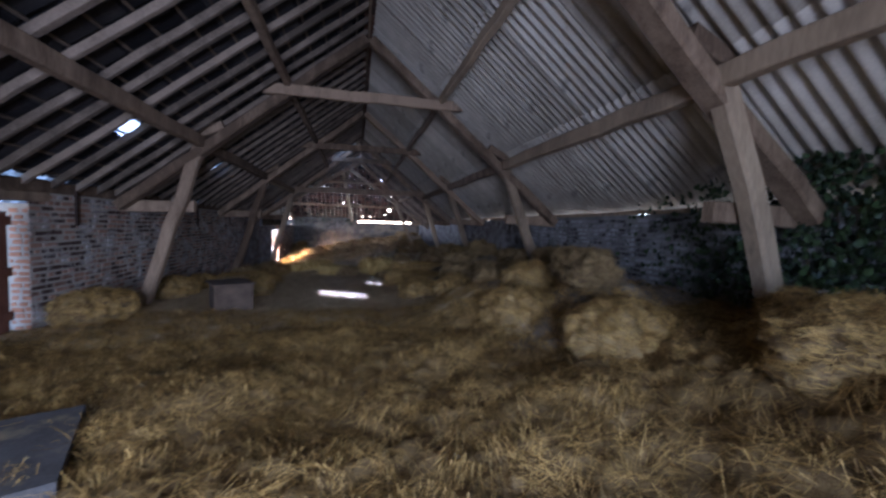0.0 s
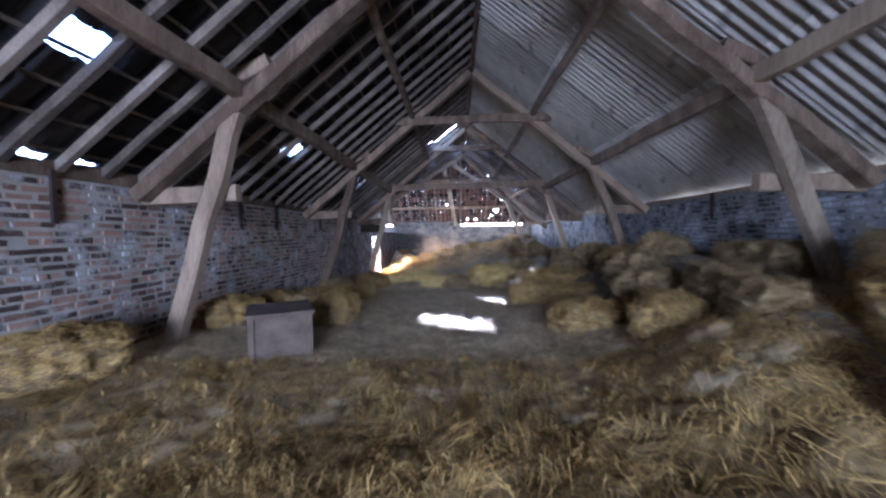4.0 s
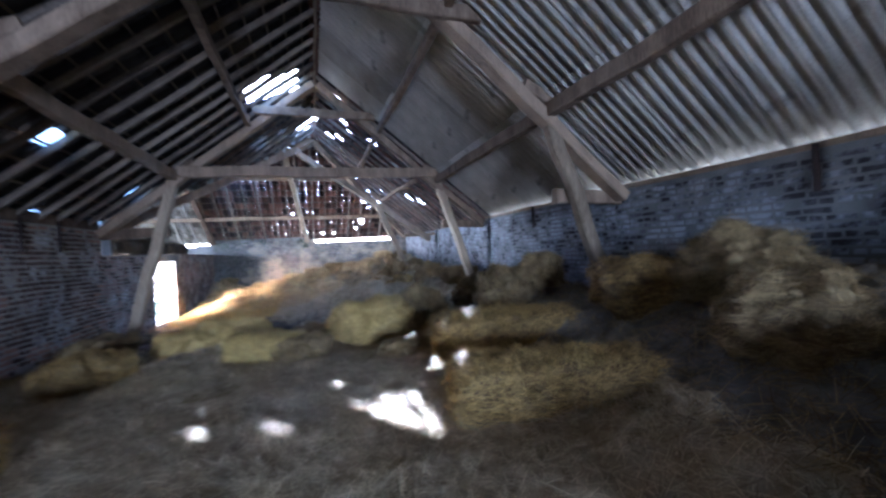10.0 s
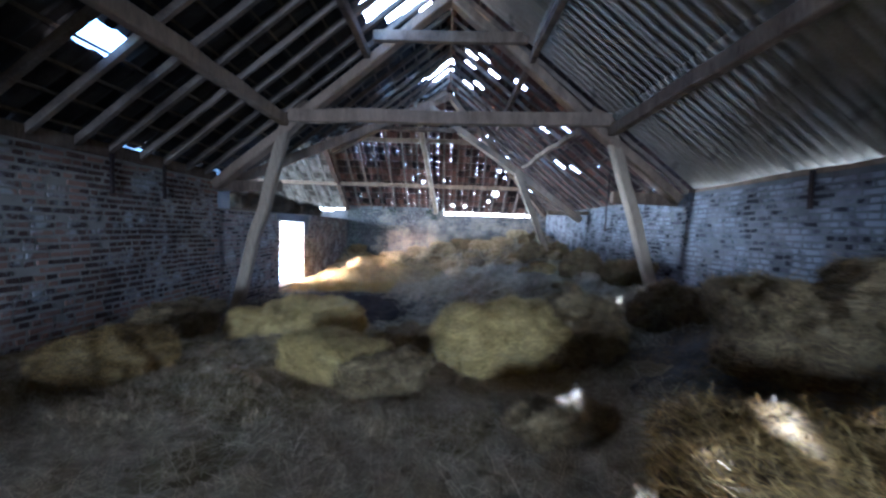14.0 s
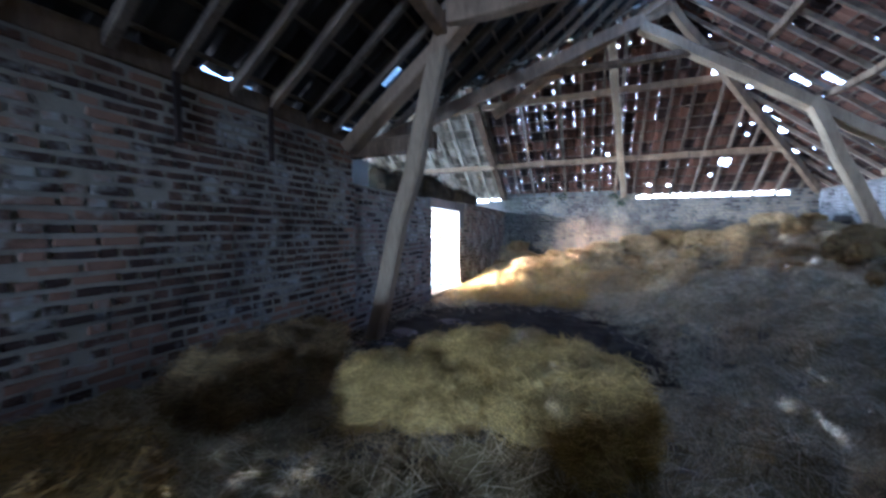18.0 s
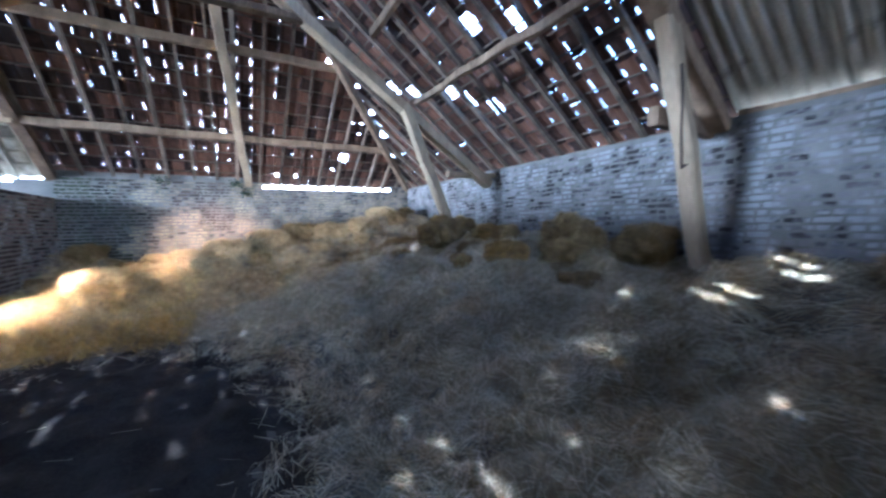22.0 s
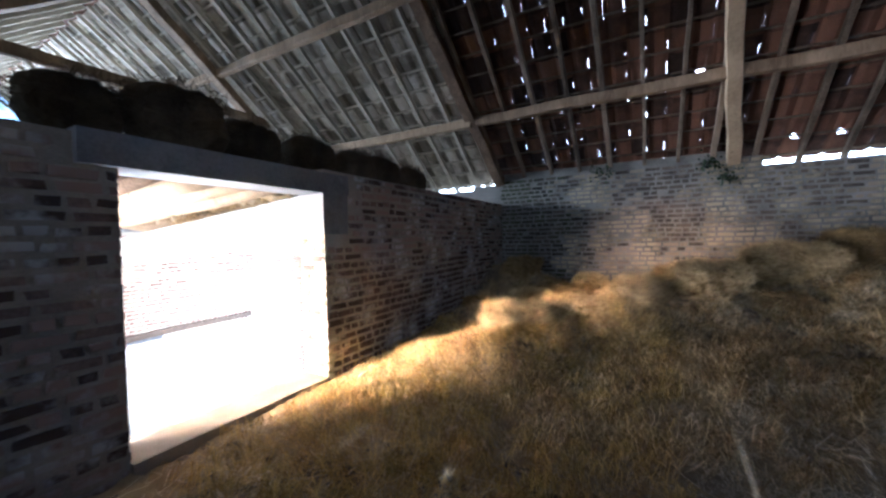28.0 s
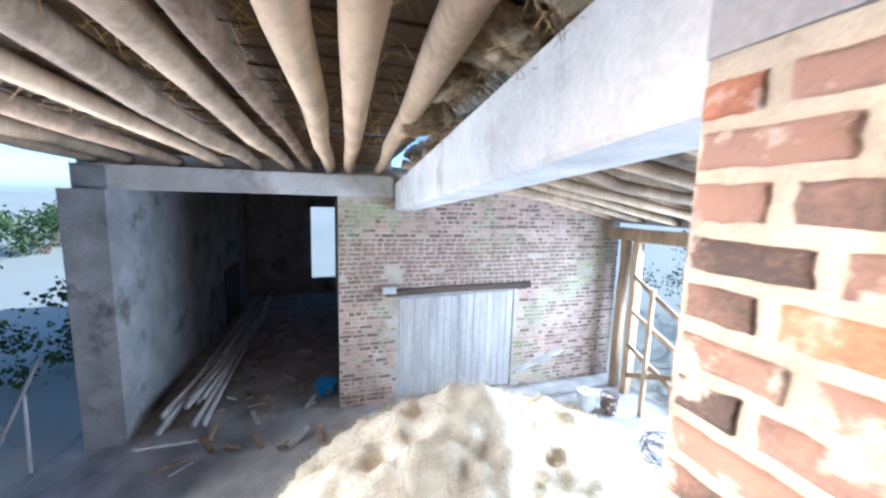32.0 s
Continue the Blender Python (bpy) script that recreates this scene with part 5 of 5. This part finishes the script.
# hook strap at the last post, tufts on the end wall
b = Build()
b.log((2.80, 16.1, 2.75), (2.74, 16.05, 1.78), 0.012, 0.012, 6, 0.01)
b.log((2.74, 16.05, 1.78), (2.83, 16.05, 1.82), 0.012, 0.01, 6, 0.0)
tagged(part("iron_hook", b, M_IRON), "rusty iron hook hanging at the post", "hook")
for k, (tx, tz) in enumerate(((-0.75, 2.42), (-2.3, 2.45), (-0.55, 2.2))):
    tuft = thing("wall_plant", "small green plant rooted in the wall", "plant", "wall plants")
    b = Build()
    for i in range(60):
        m = pose(tx + r.gauss(0, 0.09), Y1 - 0.03 - r.random() * 0.07, tz + r.gauss(0, 0.07), r.uniform(50, 130), r.uniform(-50, 50), r.uniform(-180, 180)) @ Matrix.Scale(r.uniform(0.4, 0.8), 4)
        b.add([tuple(m @ v.co) for v in leaf_me.vertices], [tuple(p.vertices) for p in leaf_me.polygons])
    tagged(part("leaves", b, M_IVY, tuft), kind="stuff")

# ---------------------------------------------------------------- side wing
WX = -10.23
FLOOR_W = -2.48
wing_floor = slab("wing_floor", [((WING_X, WING_Y - 0.6, FLOOR_W - 0.2), (X_OUT, Y1 + 0.5, FLOOR_W))], M_DUST, "dusty earthen floor of the side wing", "floor")
W_EDGE, DOORS_Y0, DOORS_Y1, DOORS_Z = 20.11, 21.11, 23.39, -0.5
wall_west = slab("wall_west", [((WX - 0.3, W_EDGE, FLOOR_W), (WX, DOORS_Y0, 1.5)), ((WX - 0.3, DOORS_Y0, DOORS_Z), (WX, DOORS_Y1, 1.5)), ((WX - 0.3, DOORS_Y1, FLOOR_W), (WX, 25.75, 1.5)),
                               ((WX - 0.3, W_EDGE, 1.5), (WX, 25.75, 1.6))], M_MORTAR_L, "brick wall with a boarded double door")
rng = random.Random(21)
M_BRICK_W = material("brick_weathered_red", (0.14, 0.085, 0.062), (0.36, 0.24, 0.18), island=0.7, stain=(0.24, 0.27, 0.13), stain_at=0.6, stain_scale=0.9)
brickwork("west", wall_west, Vector((WX, W_EDGE, 0)), Vector((0, 1, 0)), Vector((1, 0, 0)), 25.75 - W_EDGE, FLOOR_W, lambda s: 1.62, M_BRICK_W, rng,
          skip=lambda s, z, q: (DOORS_Y0 - W_EDGE < s + q and s - q < DOORS_Y1 - W_EDGE and z < DOORS_Z + 0.1) or (z > 1.12 and s < 0.85) or math.hypot(s - 0.86, z + 0.12) < 0.16 or math.hypot(s - 4.87, z + 0.14) < 0.10,
          near=lambda s, z: 0.0 < s < 4.4 and -0.45 < z < 0.6)
member("door_lintel", "weathered timber lintel over the double door", "lintel", (WX + 0.01, 20.9, DOORS_Z + 0.05), (WX + 0.01, 23.7, DOORS_Z + 0.10), 0.12, 0.12, M_OAK_DARK)
slab("ledge", [((WX, 20.83, -0.44), (WX + 0.12, 21.06, -0.32))], M_CONCRETE, "small concrete ledge in the brick wall", "ledge")
for k, (a, c) in enumerate(((DOORS_Y0 + 0.03, 22.26), (22.28, DOORS_Y1 - 0.02))):
    leaf_t = thing("barn_door", "silvery grey boarded door leaf", "door", "double door leaves")
    n = 8
    for i in range(n):
        w = (c - a) / n
        b = Build()
        b.beam((WX - 0.06 + 0.03 * k, a + (i + 0.5) * w, FLOOR_W + 0.05), (WX - 0.06 + 0.03 * k, a + (i + 0.5) * w, DOORS_Z - 0.02 - random.uniform(0, 0.03) - 0.04 * (1 - k)), w * 0.95, 0.03, up=(1, 0, 0), chamfer=0.004)
        part("board", b, M_DOOR_GREY, leaf_t)
# concrete lintel over the passage, great beam, loft joists
slab("passage_lintel", [((WX - 0.25, 16.7, 1.2), (WX + 0.05, 21.0, 1.54))], M_PLASTER, "pale concrete lintel across the passage", "lintel")
b = Build()
b.beam((X_OUT + 0.02, 20.92, 1.62), (WX + 0.06, 21.2, 1.21), 0.34, 0.46, chamfer=0.02, jitter=0.0)
tagged(part("great_beam", b, M_PLASTER), "massive whitewashed beam under the hay loft", "beam")
for i, (ya, yb, r0) in enumerate(((16.9, 16.9, 0.09), (17.35, 17.3, 0.10), (17.85, 17.9, 0.09), (18.4, 18.45, 0.085), (18.85, 18.95, 0.10), (19.2, 19.42, 0.095), (19.5, 19.72, 0.07), (19.83, 20.0, 0.10), (20.1, 20.3, 0.095), (20.42, 20.75, 0.085))):
    b = Build()
    b.log((X_OUT - 0.015, ya, 1.90), (WX - 0.1, yb, 1.625), r0, r0 * 0.8, 10, 0.025)
    tagged(part("loft_joist", b, M_OAK if i in (2, 6) else M_OAK_PALE, smooth=True), "rough round log joist under the loft", "joist", "loft joists")
M_LOFT = material("loft_boards", (0.04, 0.028, 0.018), (0.14, 0.10, 0.062), scale=3, fine=25, bump=0.7, stretch=(0.3, 3, 1))
loft = Build()
for i in range(26):
    x = X_OUT - 0.12 - i * 0.235
    z = 2.0 - 0.045 * (X_OUT - x)
    loft.beam((x, 16.6, z + random.uniform(-0.01, 0.01)), (x, 20.9, z + random.uniform(-0.01, 0.01)), 0.225, 0.025, chamfer=0.003)
tagged(part("loft_floor", loft, M_LOFT), "rough brown boards of the hay loft", "loft floor", kind="structure")
# straw caught between the last log and the great beam
M_BALE_OLD = material("loft_straw_brown", (0.10, 0.08, 0.05), (0.34, 0.28, 0.18), scale=5, fine=70, bump=1.0)
q = random.Random(37)
for k in range(4):
    x = -5.0 - k * 0.62 + q.uniform(-0.1, 0.1)
    b = bale_mesh(200 + k, q.uniform(0.4, 0.6), q.uniform(0.26, 0.36), q.uniform(0.24, 0.36), 0.12, 0.09)
    b.materials.append(M_BALE_OLD)
    ob = tagged(new("straw_clump", b), "clump of old straw wedged beside the great beam", "straw clump", "straw clumps under the loft")
    ob.matrix_world = pose(x, 20.68 + 0.03 * k + q.uniform(-0.03, 0.03), 1.76 - 0.03 * k + q.uniform(0, 0.1), q.uniform(-15, 15), q.uniform(-20, 20), q.uniform(-20, 20))
    polys = list(b.polygons)

    def clump_skin(w, polys=polys, b=b):
        p = polys[w.randrange(len(polys))]
        return b.vertices[p.vertices[w.randrange(4)]].co, p.normal
    strands("straw", 900, clump_skin, M_STRAW_BROWN, ob, random.Random(300 + k), lo=0.05, hi=0.16, tilt=0.6)


def under_loft(w):
    s = 0.1 + w.random() * 5.4
    return (X_OUT - s, 16.8 + w.random() * 4.0, 1.985 - 0.045 * s), Vector((0, 0, -1))


strands("straw", 5000, under_loft, M_STRAW, bpy.data.objects["loft_floor"], random.Random(38), tilt=0.7)
# logs that slope to the open side, straw lying on them
for i in range(8):
    x = -4.9 - i * 0.72
    b = Build()
    b.log((x, 21.1, 1.74), (x - 0.1, 25.45, 0.90), 0.07, 0.055, 9, 0.03)
    tagged(part("loft_joist", b, M_OAK_PALE, smooth=True), "rough round log joist under the loft", "joist", "loft joists")
thatch = Build()
nx2, ny2 = 30, 20
for j in range(ny2 + 1):
    for i in range(nx2 + 1):
        x, y = X_OUT - 0.05 - 5.6 * i / nx2, 21.15 + 4.3 * j / ny2
        thatch.v.append((x, y, 1.80 - 0.193 * (y - 21.1) + 0.07 * noise.noise((x * 3, y * 3, 0)) + 0.05))
thatch.f = [(j * (nx2 + 1) + i, (j + 1) * (nx2 + 1) + i, (j + 1) * (nx2 + 1) + i + 1, j * (nx2 + 1) + i + 1) for j in range(ny2) for i in range(nx2) if not (j > 14 and i % 7 == 3)]
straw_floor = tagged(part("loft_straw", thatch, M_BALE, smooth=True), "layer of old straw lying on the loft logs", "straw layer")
mod = straw_floor.modifiers.new("thick", "SOLIDIFY")
mod.thickness = 0.12
mod.offset = 1


def hang(q):
    x, y = X_OUT - 0.1 - q.random() * 5.4, 21.2 + q.random() * 4.1
    return (x, y, 1.80 - 0.193 * (y - 21.1) + 0.03), Vector((0, 0, -1))


strands("straw", 6000, hang, M_STRAW, straw_floor, random.Random(31), tilt=0.5)
member("open_side_beam", "greenish timber beam over the open side", "beam", (X_OUT - 0.02, 25.5, 0.70), (WX, 25.5, 0.62), 0.18, 0.24, M_OAK_PALE)
for x in (-9.75, -9.45):
    member("post", "square timber post of the open side", "post", (x, 25.5, FLOOR_W), (x, 25.5, 0.52), 0.15, 0.15, M_OAK_PALE, up=(0, 1, 0))
gate = thing("timber_gate", "broken timber hurdle leaning in the open side", "gate")
for k, (p, q) in enumerate((((-9.3, 25.3, -0.1), (-7.7, 25.0, -0.7)), ((-9.3, 25.3, -0.75), (-7.6, 25.0, -1.2)), ((-9.3, 25.3, -1.4), (-7.5, 25.0, -1.85)), ((-9.25, 25.3, -2.0), (-7.5, 25.0, -1.2)))):
    b = Build()
    b.beam(p, q, 0.03, 0.09, chamfer=0.004)
    part("rail", b, M_OAK_PALE, gate)
for x in (-8.7, -7.9):
    b = Build()
    b.beam((x, 25.13, FLOOR_W), (x, 25.13, -0.2), 0.08, 0.05, up=(0, 1, 0), chamfer=0.004)
    part("stile", b, M_OAK_PALE, gate)
for x, y, mat, lab in ((-9.15, 24.35, M_CONCRETE, "dusty white bucket by the brick wall"), (-8.95, 24.68, M_BRICK_J, "rusty red bucket by the brick wall")):
    bk = thing("bucket", lab, "bucket", "buckets")
    b = Build()
    b.log((x, y, FLOOR_W), (x, y, FLOOR_W + 0.34), 0.13, 0.16, 14, 0.0)
    part("pail", b, mat, bk, smooth=False)
    b = Build()
    b.log((x - 0.16, y, FLOOR_W + 0.34), (x + 0.16, y, FLOOR_W + 0.36), 0.006, 0.006, 6, 0.0)
    part("handle", b, M_IRON, bk)
# coil of old wire by the open side
coil = Build()
q = random.Random(39)
for k in range(9):
    r0, tx, ty = q.uniform(0.22, 0.34), q.uniform(-0.5, 0.5), q.uniform(-0.5, 0.5)
    ring = [Vector((-7.5 + r0 * math.cos(a), 24.3 + r0 * math.sin(a), FLOOR_W + 0.26 + r0 * (tx * math.cos(a) + ty * math.sin(a)) + 0.02 * k)) for a in [6.2832 * i / 14 for i in range(14)]]
    for i in range(14):
        coil.beam(ring[i], ring[(i + 1) % 14], 0.012, 0.012, chamfer=0.002)
tagged(part("wire_coil", coil, M_IRON), "tangled coil of rusty fence wire on the floor", "wire coil")
# the sunlit dung and straw heap before the double door
heap = Build()
n1, n2 = 60, 60
HX, HY = -7.9, 21.75


def heap_z(x, y):
    d = math.hypot((x - HX) / 1.9, (y - HY) / 2.5)
    return FLOOR_W - 0.02 + 1.3 * max(0.0, 1 - d) ** 0.7 * (1 + 0.4 * noise.noise((x * 1.7, y * 1.7, 3))) + (0.12 * noise.noise((x * 4, y * 4, 9)) + 0.07 * noise.noise((x * 9, y * 9, 2))) * (d < 1)


for j in range(n2 + 1):
    for i in range(n1 + 1):
        x, y = HX - 2.0 + 4.0 * i / n1, HY - 2.6 + 5.2 * j / n2
        heap.v.append((x, y, heap_z(x, y)))
heap.f = [(j * (n1 + 1) + i, j * (n1 + 1) + i + 1, (j + 1) * (n1 + 1) + i + 1, (j + 1) * (n1 + 1) + i) for j in range(n2) for i in range(n1)]
heap_ob = tagged(part("dung_mound", heap, M_DUNG, smooth=True), "heap of pale straw lying in the sun", "straw heap")


def on_heap(q):
    x, y = HX + q.uniform(-1.9, 1.9), HY + q.uniform(-2.5, 2.5)
    return ((x, y, heap_z(x, y)), Vector((0, 0, 1))) if math.hypot((x - HX) / 1.9, (y - HY) / 2.5) < 1 else None


strands("straw", 12000, on_heap, M_STRAW_BRIGHT, heap_ob, random.Random(33), tilt=0.4)
member("plank", "grey plank lying at the foot of the heap", "plank", (-9.1, 19.75, FLOOR_W + 0.08), (-7.9, 20.1, FLOOR_W + 0.3), 0.14, 0.05, M_DOOR_GREY)
member("plank", "grey plank leaning on the heap", "plank", (-9.4, 23.0, FLOOR_W + 0.75), (-9.5, 24.0, FLOOR_W + 1.0), 0.12, 0.04, M_DOOR_GREY)
# passage beyond the lintel
slab("passage_wall", [((WING_X, 16.75, FLOOR_W), (WX + 0.1, 17.12, 1.5))], M_RENDER, "grey rendered passage wall", "wall")
slab("passage_wall", [((WING_X - 0.2, 17.12, FLOOR_W), (WING_X, 19.27, 1.5)), ((WING_X - 0.2, 20.3, FLOOR_W), (WING_X, Y1, 2.4)), ((WING_X - 0.2, 19.27, FLOOR_W), (WING_X, 20.3, -1.9)), ((WING_X - 0.2, 19.27, 0.79), (WING_X, 20.3, 1.5))],
     M_RENDER, "grey rendered end wall with a window hole", "wall")
slab("passage_wall", [((WING_X, W_EDGE + 0.02, FLOOR_W), (WX - 0.3, W_EDGE + 0.3, 1.5))], M_RENDER, "grey rendered passage wall", "wall")
slab("passage_ceiling", [((WING_X, 16.75, 1.5), (WX - 0.27, 20.4, 1.62))], M_LOFT, "dark board ceiling of the passage", "ceiling")
slab("loft_wall", [((WX, Y1 + 0.1, 0.84), (X_OUT, Y1 + 0.3, 2.36))], M_MORTAR, "pale mortared wall closing the loft under the eaves", "wall")
slab("passage_head", [((WX - 0.27, 16.7, 1.54), (WX - 0.11, 21.0, 1.95))], M_CONCRETE, "dusty board closing the gap over the lintel", "board")
slab("pillar", [((WX - 0.2, 16.62, FLOOR_W), (WX + 0.2, 17.13, 1.198))], M_RENDER, "rough rendered pillar at the passage", "pillar")
# thin dark sheet stands in for the shade inside a doorway
slab("passage_doorway", [((-17.0, 17.122, FLOOR_W), (-15.4, 17.15, -0.95))], M_IRON, "dark sheet on the passage wall for an unlit doorway", "doorway")
q = random.Random(51)
for i in range(9):
    y = 17.35 + q.uniform(0, 0.4)
    b = Build()
    b.log((-9.6 - q.uniform(0, 1.4), y + q.uniform(0.0, 0.35), FLOOR_W + 0.05 + 0.03 * i), (-15.0 - q.uniform(0, 2.0), y + q.uniform(0.2, 0.6), FLOOR_W + 0.12 + q.uniform(0.0, 0.5)), 0.045, 0.03, 8, 0.02)
    tagged(part("pole", b, M_DOOR_GREY, smooth=True), "long grey pole lying along the passage wall", "pole", "stacked poles")
for i in range(70):
    x, y = -9.3 - q.uniform(0, 7.5), 17.9 + q.uniform(0, 2.0)
    b = Build()
    b.beam((x, y, FLOOR_W + 0.03), (x + q.uniform(-0.4, 0.4), y + q.uniform(-0.3, 0.3), FLOOR_W + 0.05 + q.uniform(0, 0.1)), q.uniform(0.02, 0.10), 0.025, chamfer=0.004)
    tagged(part("wood_scrap", b, M_OAK if i % 3 else M_DOOR_GREY), "broken grey board on the passage floor", "scrap board", "scrap boards")
b = Build()
b.log((-10.85, 19.88, FLOOR_W), (-10.85, 19.88, FLOOR_W + 0.22), 0.16, 0.2, 14, 0)
tub = tagged(part("tub", b, M_BLUE), "blue plastic tub on the passage floor", "tub")
# scrub and bushes outside the open sides


def bush(name, label, x, y, z, rx, ry, rz, count, seed, size=0.09, mat=None):
    q = random.Random(seed)
    t = thing(name, label, "bush", "bushes outside")
    b = Build()
    for k in range(7):
        a = q.uniform(0, 6.28)
        b.log((x + q.uniform(-0.2, 0.2), y + q.uniform(-0.2, 0.2), z), (x + math.cos(a) * rx * 0.6, y + math.sin(a) * ry * 0.6, z + rz * q.uniform(0.9, 1.6)), 0.05, 0.012, 6, 0.08)
    part("stem", b, M_OAK, t)
    b = Build()
    clumps = [(q.gauss(0, 0.5), q.gauss(0, 0.5), q.uniform(0.15, 1.9)) for _ in range(22)]
    for k in range(count):
        c = q.choice(clumps)
        p = Vector((x + (c[0] + q.gauss(0, 0.16)) * rx, y + (c[1] + q.gauss(0, 0.16)) * ry, z + (c[2] + q.gauss(0, 0.16)) * rz))
        m = Matrix.Translation(p) @ pose(0, 0, 0, q.uniform(0, 360), q.uniform(0, 360), q.uniform(0, 360)) @ Matrix.Scale(size / 0.085 * q.uniform(0.7, 1.4), 4)
        b.add([tuple(m @ v.co) for v in leaf_me.vertices], [tuple(p2.vertices) for p2 in leaf_me.polygons])
    tagged(part("crown", b, M_GRASS, t), kind="stuff")
    return t


bush("bush", "pale green bush in the sun outside the open side", -8.6, 29.0, GROUND_Z, 2.2, 1.0, 1.3, 2600, 61)
bush("bush", "pale green bush in the sun outside the open side", -12.0, 31.5, GROUND_Z, 2.5, 1.2, 1.5, 2200, 62)
bush("bush", "grey-green scrub in the yard beyond the pillar", -11.2, 12.8, GROUND_Z, 1.8, 1.4, 0.9, 2400, 63)
for k in range(7):
    bush("bush", "grey-green hedge bush far across the yard", -34.0 + 3.4 * k, 3.0 + 1.2 * (k % 2), GROUND_Z, 2.6, 1.6, 1.3, 1300, 80 + k, 0.16)
bush("bush", "grey-green scrub in the yard beyond the pillar", -14.5, 14.8, GROUND_Z, 1.6, 1.2, 0.8, 1800, 64)
for i in range(9):
    q = random.Random(70 + i)
    x, y = -9.4 + q.uniform(-1.2, 1.2), 15.6 + q.uniform(-0.9, 0.7)
    member("stick", "weathered grey stick standing in the rubbish", "stick", (x, y, FLOOR_W - 0.02), (x + q.uniform(-0.5, 0.5), y + q.uniform(-0.4, 0.4), FLOOR_W + q.uniform(0.5, 1.5)), 0.04, 0.04, M_DOOR_GREY, group="sticks in the yard")
